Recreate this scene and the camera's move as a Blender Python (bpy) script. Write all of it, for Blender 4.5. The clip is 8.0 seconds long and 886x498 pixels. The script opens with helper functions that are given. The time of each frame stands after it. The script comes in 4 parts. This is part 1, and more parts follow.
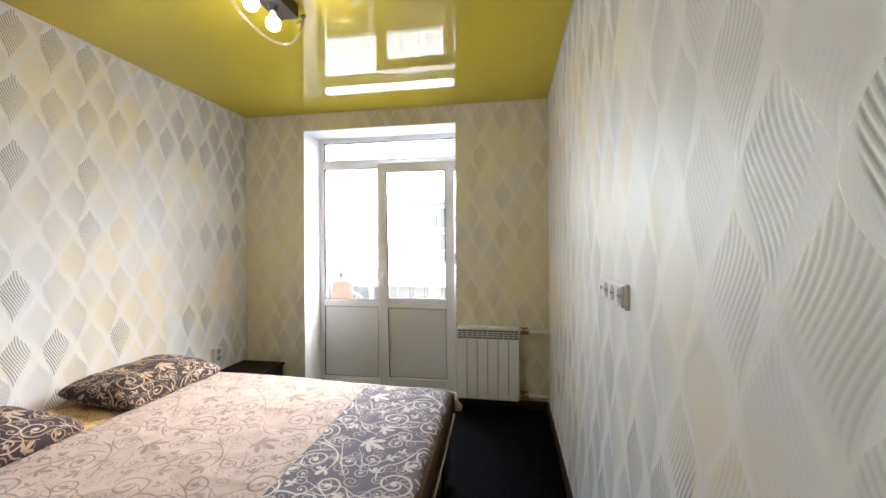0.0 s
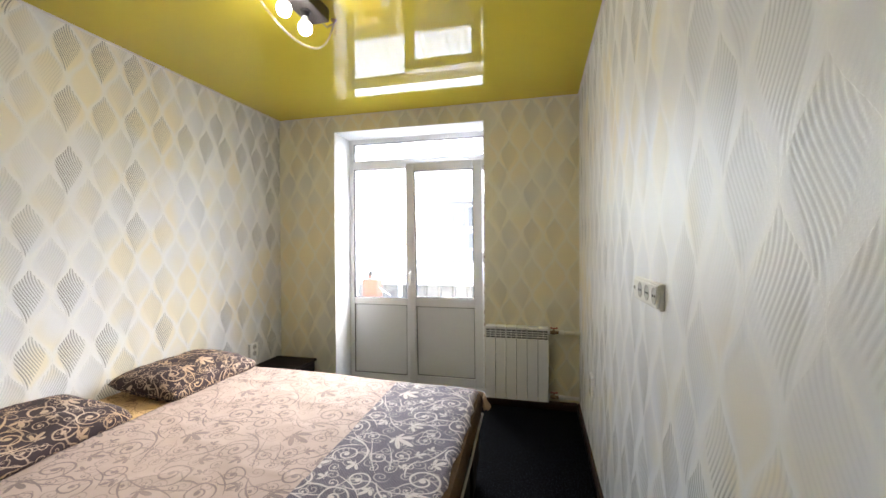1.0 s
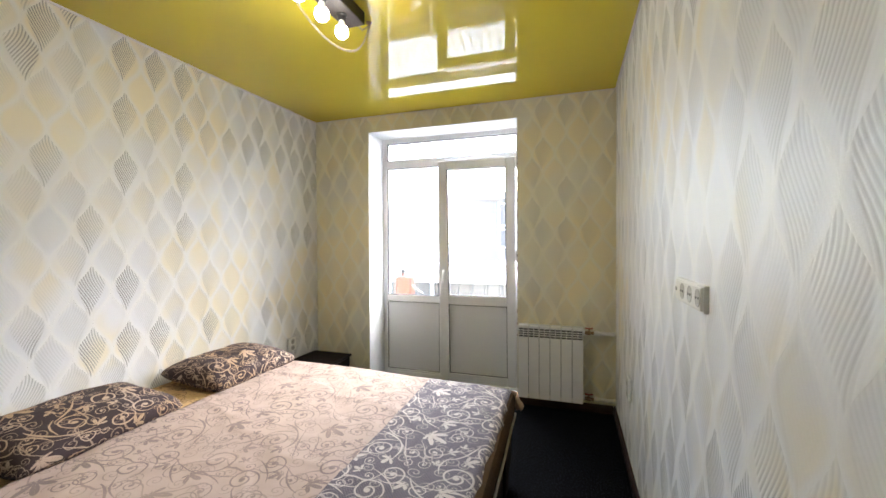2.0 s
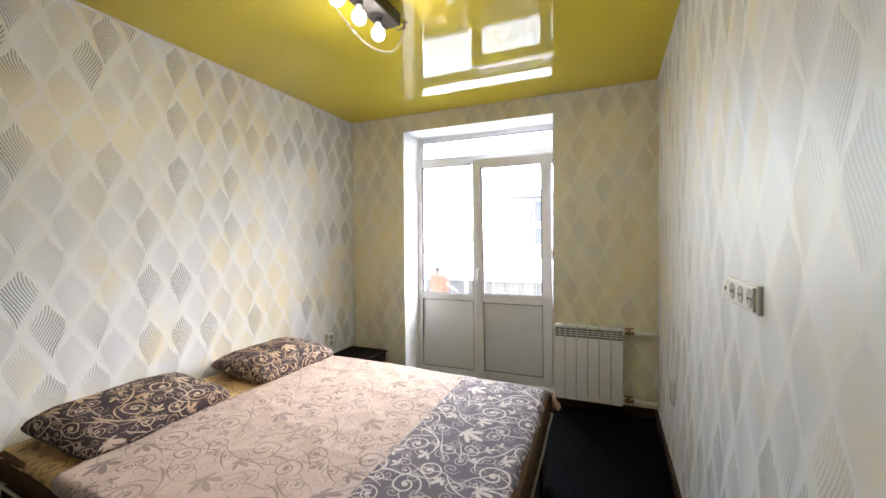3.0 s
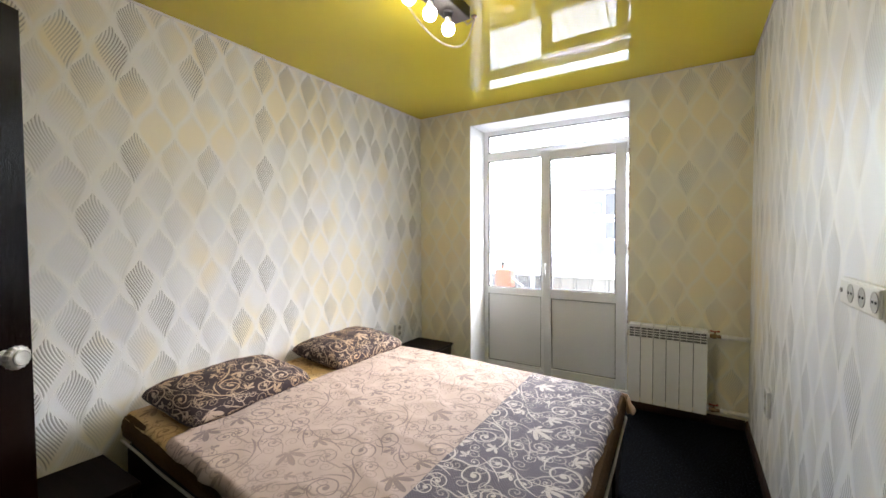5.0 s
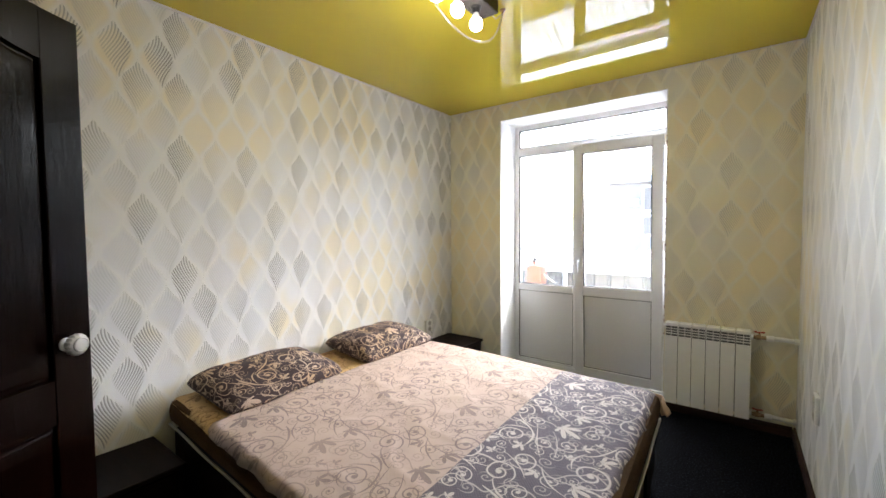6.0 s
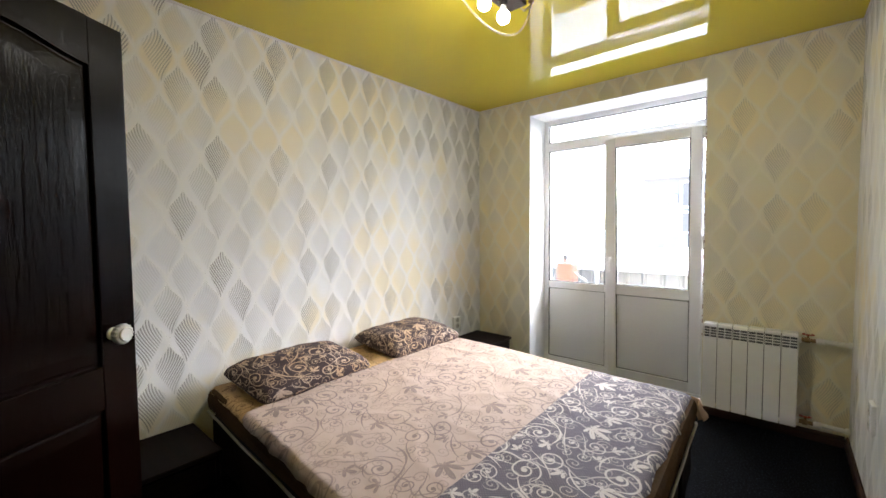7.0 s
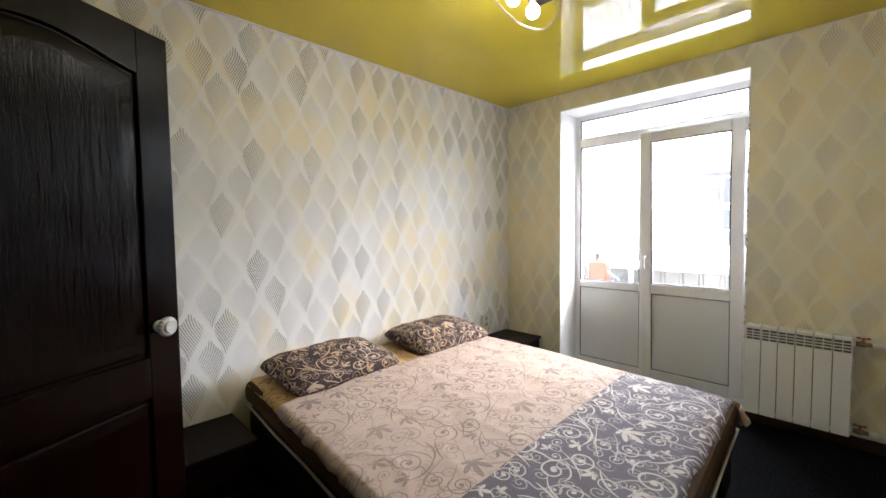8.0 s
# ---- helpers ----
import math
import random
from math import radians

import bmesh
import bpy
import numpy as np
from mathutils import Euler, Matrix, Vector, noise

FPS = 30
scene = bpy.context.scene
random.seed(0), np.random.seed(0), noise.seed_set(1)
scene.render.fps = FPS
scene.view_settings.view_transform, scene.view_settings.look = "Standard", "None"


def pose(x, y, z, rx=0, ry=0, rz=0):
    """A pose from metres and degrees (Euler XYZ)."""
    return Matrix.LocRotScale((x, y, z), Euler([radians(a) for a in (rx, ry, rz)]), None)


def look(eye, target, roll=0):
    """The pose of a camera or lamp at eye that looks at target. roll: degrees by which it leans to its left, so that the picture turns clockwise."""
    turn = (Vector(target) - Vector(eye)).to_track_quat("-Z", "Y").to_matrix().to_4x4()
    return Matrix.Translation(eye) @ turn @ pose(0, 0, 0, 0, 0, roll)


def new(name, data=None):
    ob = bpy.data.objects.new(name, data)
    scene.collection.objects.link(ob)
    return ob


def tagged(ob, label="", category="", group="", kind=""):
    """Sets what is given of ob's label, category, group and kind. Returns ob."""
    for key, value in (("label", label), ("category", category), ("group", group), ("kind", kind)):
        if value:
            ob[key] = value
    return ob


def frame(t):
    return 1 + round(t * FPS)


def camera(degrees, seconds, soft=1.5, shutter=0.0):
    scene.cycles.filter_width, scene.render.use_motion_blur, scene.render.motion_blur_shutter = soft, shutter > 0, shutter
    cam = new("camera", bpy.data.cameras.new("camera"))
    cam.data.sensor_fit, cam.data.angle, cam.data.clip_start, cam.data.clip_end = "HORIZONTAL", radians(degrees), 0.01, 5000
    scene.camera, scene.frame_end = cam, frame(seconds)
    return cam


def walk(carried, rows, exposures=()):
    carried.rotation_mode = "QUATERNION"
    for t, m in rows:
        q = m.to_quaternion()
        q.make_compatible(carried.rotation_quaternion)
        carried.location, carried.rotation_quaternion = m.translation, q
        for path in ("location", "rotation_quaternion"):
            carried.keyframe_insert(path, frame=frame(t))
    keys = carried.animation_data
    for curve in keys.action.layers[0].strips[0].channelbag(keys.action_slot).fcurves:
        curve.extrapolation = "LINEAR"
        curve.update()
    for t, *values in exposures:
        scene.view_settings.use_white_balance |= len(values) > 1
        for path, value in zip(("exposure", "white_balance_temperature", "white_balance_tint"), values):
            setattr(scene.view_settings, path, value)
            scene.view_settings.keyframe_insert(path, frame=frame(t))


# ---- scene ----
cam = camera(95.6, 8.0, soft=1.6)
PATH = [
    (0, (-0.272, -3.278, 1.304), (-0.619, -1.309, 1.289), -0.2),
    (0.5, (-0.27, -3.277, 1.306), (-0.692, -1.322, 1.287), -0.3),
    (1, (-0.273, -3.279, 1.304), (-0.756, -1.338, 1.284), -0.3),
    (2.5, (-0.283, -3.292, 1.31), (-0.996, -1.424, 1.274), -0.3),
    (3, (-0.287, -3.296, 1.31), (-1.075, -1.458, 1.27), -0.4),
    (3.5, (-0.293, -3.303, 1.31), (-1.15, -1.496, 1.264), -0.3),
    (4, (-0.305, -3.309, 1.315), (-1.229, -1.536, 1.258), -0.4),
    (4.5, (-0.312, -3.309, 1.311), (-1.308, -1.576, 1.25), -0.3),
    (6, (-0.282, -3.303, 1.313), (-1.481, -1.705, 1.226), -0.4),
    (6.5, (-0.276, -3.298, 1.31), (-1.536, -1.747, 1.217), -0.4),
    (7, (-0.272, -3.289, 1.305), (-1.586, -1.785, 1.208), -0.5),
    (7.5, (-0.269, -3.286, 1.299), (-1.638, -1.831, 1.201), -0.5),
    (8, (-0.268, -3.29, 1.3), (-1.687, -1.885, 1.198), -0.7),
]
walk(cam, [(t, look(e, a, r)) for t, e, a, r in PATH], exposures=[(0.0, 4.42, 6350.0, 10.0)])

# ---------------------------------------------------------------- world and light
world = bpy.data.worlds.new("sky")
scene.world = world
world.use_nodes = True
wn = world.node_tree.nodes
sky = wn.new("ShaderNodeTexSky")
sky.sky_type, sky.sun_disc = "NISHITA", False
sky.sun_elevation, sky.sun_rotation = radians(48), radians(15)
sky.dust_density = 3.0
world.node_tree.links.new(sky.outputs[0], wn["Background"].inputs[0])
wn["Background"].inputs[1].default_value = 0.15
sun = new("sun", bpy.data.lights.new("sun", "SUN"))
sun.data.energy, sun.data.angle, sun.data.color = 1.5, radians(70), (1.0, 0.985, 0.97)
sun.matrix_world = look((1.0, 3.7, 4.3), (0.0, 0.0, 0.0))
BULB = 7.5                     # strength of the lamp's bulbs

W, D, H = 2.655, 3.60, 2.465     # room: x from -W to about 0, y from -D to 0
EAST = 0.0105                   # the east wall opens slightly towards the south


# ---------------------------------------------------------------- mesh helpers
def part(name, bm, material, parent=None, label="", smooth=False):
    me = bpy.data.meshes.new(name)
    bm.normal_update()
    bm.to_mesh(me)
    bm.free()
    if material is not None:
        me.materials.append(material)
    if smooth:
        me.polygons.foreach_set("use_smooth", [True] * len(me.polygons))
    ob = new(name, me)
    if parent is not None:
        ob.parent = parent
    if label:
        ob["label"] = label
    return ob


def thing(name, label, category, group=""):
    ob = new(name)
    ob.empty_display_size = 0.1
    return tagged(ob, label, category, group)


def box(x0, y0, z0, x1, y1, z1, bevel=0.0, seg=2, bm=None):
    bm = bm or bmesh.new()
    r = bmesh.ops.create_cube(bm, size=1.0)
    for v in r["verts"]:
        v.co = Vector(((x0 + x1) / 2 + v.co.x * (x1 - x0), (y0 + y1) / 2 + v.co.y * (y1 - y0), (z0 + z1) / 2 + v.co.z * (z1 - z0)))
    if bevel > 0:
        edges = list({e for v in r["verts"] for e in v.link_edges})
        bmesh.ops.bevel(bm, geom=edges, offset=bevel, segments=seg, affect="EDGES", profile=0.5)
    return bm


def moved(bm, m):
    bmesh.ops.transform(bm, matrix=m, verts=bm.verts)
    return bm


def lathe(profile, n=20, bm=None, m=None):
    """A turned form from (radius, height) pairs, about z."""
    bm = bm or bmesh.new()
    rings = []
    for r, z in profile:
        rings.append([bm.verts.new((r * math.cos(2 * math.pi * k / n), r * math.sin(2 * math.pi * k / n), z)) for k in range(n)])
    for a, b in zip(rings, rings[1:]):
        for k in range(n):
            bm.faces.new((a[k], a[(k + 1) % n], b[(k + 1) % n], b[k]))
    bm.faces.new(list(reversed(rings[0])))
    bm.faces.new(rings[-1])
    if m is not None:
        bmesh.ops.transform(bm, matrix=m, verts=[v for r in rings for v in r])
    return bm


def tube(points, r, n=10, bm=None):
    """A round bar along points."""
    bm = bm or bmesh.new()
    pts = [Vector(p) for p in points]
    rings = []
    for i, p in enumerate(pts):
        d = (pts[min(i + 1, len(pts) - 1)] - pts[max(i - 1, 0)]).normalized()
        q = d.to_track_quat("Z", "Y")
        rings.append([bm.verts.new(p + q @ Vector((r * math.cos(2 * math.pi * k / n), r * math.sin(2 * math.pi * k / n), 0))) for k in range(n)])
    for a, b in zip(rings, rings[1:]):
        for k in range(n):
            bm.faces.new((a[k], a[(k + 1) % n], b[(k + 1) % n], b[k]))
    bm.faces.new(list(reversed(rings[0])))
    bm.faces.new(rings[-1])
    return bm


def ring(x0, z0, x1, z1, w, y0, y1, bevel=0.004):
    """A rectangular frame in the xz plane with members w wide."""
    bm = box(x0, y0, z0, x0 + w, y1, z1, bevel, 1)
    box(x1 - w, y0, z0, x1, y1, z1, bevel, 1, bm)
    box(x0 + w, y0, z0, x1 - w, y1, z0 + w, bevel, 1, bm)
    box(x0 + w, y0, z1 - w, x1 - w, y1, z1, bevel, 1, bm)
    return bm


# ---------------------------------------------------------------- material helpers
class Val:
    """A number in a node tree; + - * / and the functions below add Math nodes."""
    def __init__(self, tree, socket):
        self.tree, self.s = tree, socket

    def op(self, kind, *others):
        n = self.tree.nodes.new("ShaderNodeMath")
        n.operation = kind
        for k, o in enumerate((self, *others)):
            if isinstance(o, Val):
                self.tree.links.new(o.s, n.inputs[k])
            else:
                n.inputs[k].default_value = o
        return Val(self.tree, n.outputs[0])

    def __add__(self, o): return self.op("ADD", o)
    def __sub__(self, o): return self.op("SUBTRACT", o)
    def __mul__(self, o): return self.op("MULTIPLY", o)
    def __truediv__(self, o): return self.op("DIVIDE", o)
    def __radd__(self, o): return self.op("ADD", o)
    def __rmul__(self, o): return self.op("MULTIPLY", o)
    def __rsub__(self, o): return (self * -1.0) + o
    def sin(self): return self.op("SINE")
    def cos(self): return self.op("COSINE")
    def floor(self): return self.op("FLOOR")
    def fract(self): return self.op("FRACT")
    def abs(self): return self.op("ABSOLUTE")
    def sqrt(self): return self.op("SQRT")
    def max(self, o): return self.op("MAXIMUM", o)
    def min(self, o): return self.op("MINIMUM", o)
    def atan2(self, o): return self.op("ARCTAN2", o)
    def mod2(self): return (self * 0.5).fract() * 2.0

    def step(self, a, b):
        """0 below a, 1 above b, smooth between; a > b turns it round."""
        n = self.tree.nodes.new("ShaderNodeMapRange")
        n.interpolation_type = "SMOOTHSTEP"
        flip = a > b
        self.tree.links.new(self.s, n.inputs[0])
        n.inputs[1].default_value, n.inputs[2].default_value = (b, a) if flip else (a, b)
        n.inputs[3].default_value, n.inputs[4].default_value = (1.0, 0.0) if flip else (0.0, 1.0)
        return Val(self.tree, n.outputs[0])


class Mat:
    def __init__(self, name, rough=0.5, metal=0.0, col=(0.5, 0.5, 0.5), spec=0.5):
        self.m = bpy.data.materials.new(name)
        self.m.use_nodes = True
        self.t = self.m.node_tree
        self.b = self.t.nodes["Principled BSDF"]
        self.b.inputs["Base Color"].default_value = (*col, 1)
        self.b.inputs["Roughness"].default_value = rough
        self.b.inputs["Metallic"].default_value = metal
        self.b.inputs["Specular IOR Level"].default_value = spec
        self.co = None

    def coords(self, kind="Object"):
        n = self.t.nodes.new("ShaderNodeTexCoord")
        self.co = n.outputs[kind]
        x = self.t.nodes.new("ShaderNodeSeparateXYZ")
        self.t.links.new(self.co, x.inputs[0])
        return [Val(self.t, o) for o in x.outputs]

    def noise(self, scale, detail=3.0, stretch=(1, 1, 1), rough=0.55):
        if self.co is None:
            self.coords()
        mp = self.t.nodes.new("ShaderNodeMapping")
        mp.inputs["Scale"].default_value = stretch
        self.t.links.new(self.co, mp.inputs[0])
        n = self.t.nodes.new("ShaderNodeTexNoise")
        n.inputs["Scale"].default_value, n.inputs["Detail"].default_value, n.inputs["Roughness"].default_value = scale, detail, rough
        self.t.links.new(mp.outputs[0], n.inputs["Vector"])
        return Val(self.t, n.outputs["Fac"])

    def white(self, a, b, seed=0.0):
        c = self.t.nodes.new("ShaderNodeCombineXYZ")
        self.t.links.new(a.s, c.inputs[0])
        self.t.links.new(b.s, c.inputs[1])
        c.inputs[2].default_value = seed
        n = self.t.nodes.new("ShaderNodeTexWhiteNoise")
        self.t.links.new(c.outputs[0], n.inputs["Vector"])
        return Val(self.t, n.outputs["Value"])

    def mix(self, f, a, b, mode="MIX"):
        n = self.t.nodes.new("ShaderNodeMix")
        n.data_type, n.blend_type = "RGBA", mode
        for k, o in ((0, f), (6, a), (7, b)):
            if isinstance(o, Val):
                self.t.links.new(o.s, n.inputs[k])
            elif isinstance(o, bpy.types.NodeSocket):
                self.t.links.new(o, n.inputs[k])
            else:
                n.inputs[k].default_value = o if k == 0 else (*o, 1)
        return n.outputs[2]

    def color(self, s):
        self.t.links.new(s, self.b.inputs["Base Color"])

    def rough(self, v):
        self.t.links.new(v.s, self.b.inputs["Roughness"])

    def bump(self, v, dist=0.001, strength=1.0):
        n = self.t.nodes.new("ShaderNodeBump")
        n.inputs["Distance"].default_value, n.inputs["Strength"].default_value = dist, strength
        self.t.links.new(v.s, n.inputs["Height"])
        self.t.links.new(n.outputs[0], self.b.inputs["Normal"])


def speckled(name, col, rough, dark=0.8, scale=30.0, bump=0.0004, metal=0.0, stretch=(1, 1, 1), spec=0.5, vary=0.15):
    """Paint, plastic or cloth with fine and broad unevenness."""
    k = Mat(name, rough, metal, col, spec)
    f = k.noise(scale, 4.0, stretch) * 0.6 + k.noise(scale * 0.08, 3.0) * 0.4
    k.color(k.mix(f.step(0.3, 0.7), tuple(c * dark for c in col), col))
    k.rough(f * vary + (rough - vary / 2))
    if bump:
        k.bump(f, bump)
    return k.m


# ---------------------------------------------------------------- materials
def make_wallpaper(name, cream, yellow, hand, shift, depth=1.0):
    """Embossed leaf paper; cream is its ground, yellow how many leaves are yellow, hand (1 or -1) which way the wall runs, shift where its repeat begins."""
    k = Mat(name, 0.5, 0.0, spec=0.34)
    x, y, z = k.coords()
    wob = k.noise(1.1, 1.0)
    v = (z - 0.107) * (1 / 0.317)
    u = (x + y) * (1 / 0.176) + shift
    half = ((v * (2 * math.pi)).cos() + 1.0) * 0.25                     # half width of an ogee cell at this height
    du = (u + 0.5).fract() - 0.5
    gap = half - du.abs()
    own = gap.step(-0.0005, 0.0005)                                     # 1 in the cells on whole numbers, 0 in those between
    iu = (u + 0.5).floor() * own + (u.floor() + 0.5) * (1.0 - own)
    iv = (v + 0.5).floor() * own + (v.floor() + 0.5) * (1.0 - own)
    r1, r2, r3 = k.white(iu, iv, 1.0), k.white(iu, iv, 5.0), k.white(iu, iv, 9.0)
    edge = gap.abs()
    b = ((v + 0.5).fract() - 0.5) * own + (v.fract() - 0.5) * (1.0 - own)
    a = (du * own + (u.fract() - 0.5) * (1.0 - own)) * (own * 2.0 - 1.0) * float(hand)   # neighbouring leaves are mirror images
    # a flame-shaped leaf inside the cell: broad above, with a thin tail that swings aside
    q = ((b + 0.5) * (1 / 0.95)).max(0.0).min(1.0)
    wide = (q.op("POWER", 1.7) * math.pi).sin() * 0.37
    tail = (1.0 - q) * (1.0 - q) * 0.13
    off = a + tail
    leaf = (wide - off.abs()).step(-0.015, 0.055)
    fill = leaf * (off / (wide + 0.02)).step(1.35, -0.9)                 # deeper along its outer side
    across = a + (b * (1.3 * math.pi)).sin() * 0.27
    lines = (across * (14.0 * 2 * math.pi)).sin()
    groove = lines.step(-0.25, 0.9)
    zone = k.noise(1.3, 1.0)
    band = (z - 1.38).abs().step(0.25, 0.75)
    pick = r1 * 0.55 + own * 0.12 + band * 0.30 + (zone - 0.5) * 0.8
    striped = pick.step(0.50, 0.72) * leaf
    faint = pick.step(0.12, 0.40) * leaf * 0.22
    warm = ((zone - 0.5) * -3.0 + (k.noise(4.5, 1.0) - 0.5) * 1.6 + r2 * 0.35 + yellow + 0.12).step(0.05, 0.95) * (edge.step(0.0, 0.16) * 0.65 + 0.35)
    grey = r3.step(0.15, 0.85) * edge.step(0.0, 0.16)
    base = k.mix(warm * 0.60, cream, (0.87, 0.73, 0.42))
    base = k.mix(grey * (1.0 - warm * 0.8) * 0.34, base, (0.66, 0.67, 0.71))
    base = k.mix(edge.step(0.12, 0.0) * 0.26, base, (0.87, 0.85, 0.785))
    base = k.mix(fill * (pick.step(0.15, 0.60) * 0.19 + 0.06) * (depth * 0.6 + 0.4), base, (0.47, 0.46, 0.43))
    base = k.mix((striped + faint) * groove * (fill * 0.30 + 0.40) * depth, base, (0.20, 0.195, 0.175))
    grain = k.noise(420.0, 2.0)
    stain = k.noise(3.5, 4.0)
    base = k.mix(grain * 0.10, base, (0.55, 0.54, 0.52))
    base = k.mix(stain.step(0.55, 0.85) * 0.08, base, (0.60, 0.57, 0.50))
    k.color(base)
    k.rough(grain * 0.12 + 0.36 + wob * 0.04 - striped * 0.03)
    k.bump((striped + faint + 0.06) * lines * -0.55 + edge.step(0.22, 0.0) * 1.0 + fill * -0.5 + grain * 0.2, 0.0011, 0.8)
    return k.m


def make_print(name, light):
    """Scrolls, stems and leaves printed on cloth: dark on light, or light on dark."""
    k = Mat(name, 0.85, 0.0, spec=0.2)
    x0, y0, z0 = k.coords("UV")
    x = x0 + (k.noise(3.5, 1.0) - 0.5) * 0.03
    y = y0 + (k.noise(4.5, 1.0, (1.3, 0.9, 1)) - 0.5) * 0.03
    # one repeat of the print, P by Q metres, lies turned on the cloth
    P, Q, ct, st = 0.466, 0.504, math.cos(radians(14.4)), math.sin(radians(14.4))
    p, q = x * ct - y * st, x * st + y * ct

    def turned(du, dv):
        u, v = 1.839 + du, 0.705 + dv
        return u * ct - v * st, u * st + v * ct

    def at(a, b):
        """Offset from the nearest repeat of a place."""
        return (((p - a) * (1 / P) + 0.5).fract() - 0.5) * P, (((q - b) * (1 / Q) + 0.5).fract() - 0.5) * Q

    def spiral(du, dv, size, spin, start, turns=1.9):
        dx, dy = at(*turned(du, dv))
        size = size * 1.3
        r = (dx * dx + dy * dy).sqrt()
        ang = (dy * spin).atan2(dx)
        arm = ((r * (turns / size) - ang * (1 / (2 * math.pi)) + start).fract() - 0.5).abs()
        return arm.step(0.125, 0.075).max(r.step(size * 0.2, size * 0.14)) * r.step(size, size * 0.96)

    def along(a, b):
        (a0, b0), (a1, b1) = turned(*a), turned(*b)
        ln = math.hypot(a1 - a0, b1 - b0)
        ex, ey = (a1 - a0) / ln, (b1 - b0) / ln
        dx, dy = at((a0 + a1) / 2, (b0 + b1) / 2)
        return (dx * ex + dy * ey) * (1 / ln), dy * ex - dx * ey

    def stroke(a, b, bend, wide):
        """A tapering curved stem."""
        t, n = along(a, b)
        tt = t * t
        off = (n - (1.0 - tt * 4.0) * bend).abs()
        return (off / (1.1 - tt * 3.0)).step(wide * 0.8, wide * 0.5) * t.abs().step(0.5, 0.485)

    def frond(a, b, wide, teeth):
        """A lobed leaf that opens from its foot at b towards a."""
        t, n = along(a, b)
        ln = math.hypot(a[0] - b[0], a[1] - b[1])
        ahead = (0.42 - t) * ln
        r = (ahead * ahead + n * n).sqrt()
        ang = n.atan2(ahead)
        lobes = (ang * (0.5 * teeth + 1.5)).cos().abs().op("POWER", 1.5) * 0.74 + 0.26
        rim = lobes * (ang.cos() * 0.48 + 0.52) * (ln * 0.90)
        vein = (ang * (teeth + 3.0)).sin().abs() * r
        return (r - rim).step(0.0012, -0.0012) * vein.step(0.0002, 0.0022)

    fig = spiral(0.025, 0.105, 0.036, 1, 0.1)
    for du, dv, size, spin, start in ((0.256, 0.042, 0.050, -1, 0.3), (0.094, -0.038, 0.034, 1, 0.6), (0.143, 0.238, 0.058, 1, 0.9), (0.305, -0.131, 0.032, -1, 0.2),
                                      (0.253, 0.141, 0.022, -1, 0.5), (0.370, 0.177, 0.046, 1, 0.0), (0.044, 0.353, 0.030, -1, 0.4), (0.326, 0.294, 0.050, 1, 0.75),
                                      (0.160, 0.150, 0.020, 1, 0.2), (0.010, 0.200, 0.022, -1, 0.7), (0.395, 0.030, 0.034, 1, 0.4), (0.235, 0.400, 0.036, -1, 0.1)):
        fig = fig.max(spiral(du, dv, size, spin, start))
    for du, dv, size, spin in ((0.205, 0.085, 0.019, 1), (0.335, 0.020, 0.017, -1), (0.075, 0.165, 0.018, -1), (0.215, 0.300, 0.020, 1), (0.400, 0.100, 0.018, -1),
                               (0.290, 0.225, 0.019, 1), (0.105, 0.310, 0.018, -1), (0.010, 0.020, 0.018, 1), (0.380, 0.380, 0.020, -1), (0.165, 0.045, 0.016, -1)):
        fig = fig.max(spiral(du, dv, size, spin, 0.3, 1.5))
    for a, b, bend, wide in (((0.080, 0.240), (0.105, 0.110), -0.020, 0.0050), ((0.100, 0.130), (0.200, 0.000), 0.014, 0.0060), ((0.185, 0.008), (0.300, -0.040), -0.018, 0.0050),
                             ((0.194, -0.096), (0.315, -0.030), -0.016, 0.0075), ((0.300, -0.045), (0.333, 0.085), -0.020, 0.0070), ((0.317, -0.105), (0.420, 0.130), 0.014, 0.0030),
                             ((0.040, 0.325), (0.290, 0.285), 0.020, 0.0050), ((0.100, 0.320), (0.260, 0.345), -0.012, 0.0045), ((-0.060, 0.040), (0.010, 0.220), -0.016, 0.0028),
                             ((0.330, 0.340), (0.450, 0.420), 0.016, 0.0050), ((0.200, 0.270), (0.285, 0.255), -0.012, 0.0050),
                             ((-0.010, 0.290), (0.110, 0.400), 0.022, 0.0050), ((0.280, 0.180), (0.420, 0.280), -0.022, 0.0040)):
        fig = fig.max(stroke(a, b, bend, wide))
    for a, b, wide, teeth in (((0.055, 0.020), (-0.045, -0.020), 0.050, 5.0), ((0.215, 0.110), (0.160, 0.135), 0.034, 3.0), ((0.120, 0.055), (0.080, 0.080), 0.026, 3.0),
                              ((0.300, 0.135), (0.325, 0.085), 0.026, 3.0), ((0.060, 0.150), (0.055, 0.190), 0.024, 3.0), ((0.410, 0.260), (0.440, 0.215), 0.028, 3.0),
                              ((0.210, 0.190), (0.250, 0.205), 0.024, 3.0), ((0.140, 0.000), (0.130, 0.035), 0.020, 2.0),
                              ((0.180, 0.350), (0.110, 0.345), 0.040, 4.0)):
        fig = fig.max(frond(a, b, wide, teeth))
    # small tendrils between the large figures
    a, b = p * (1 / 0.0932), q * (1 / 0.084)
    row = b.floor()
    a = a + row.mod2() * 0.5
    dx, dy = a.fract() - 0.5, (b.fract() - 0.5) * ((row + a.floor()).mod2() * 2.0 - 1.0)
    r = (dx * dx + dy * dy).sqrt()
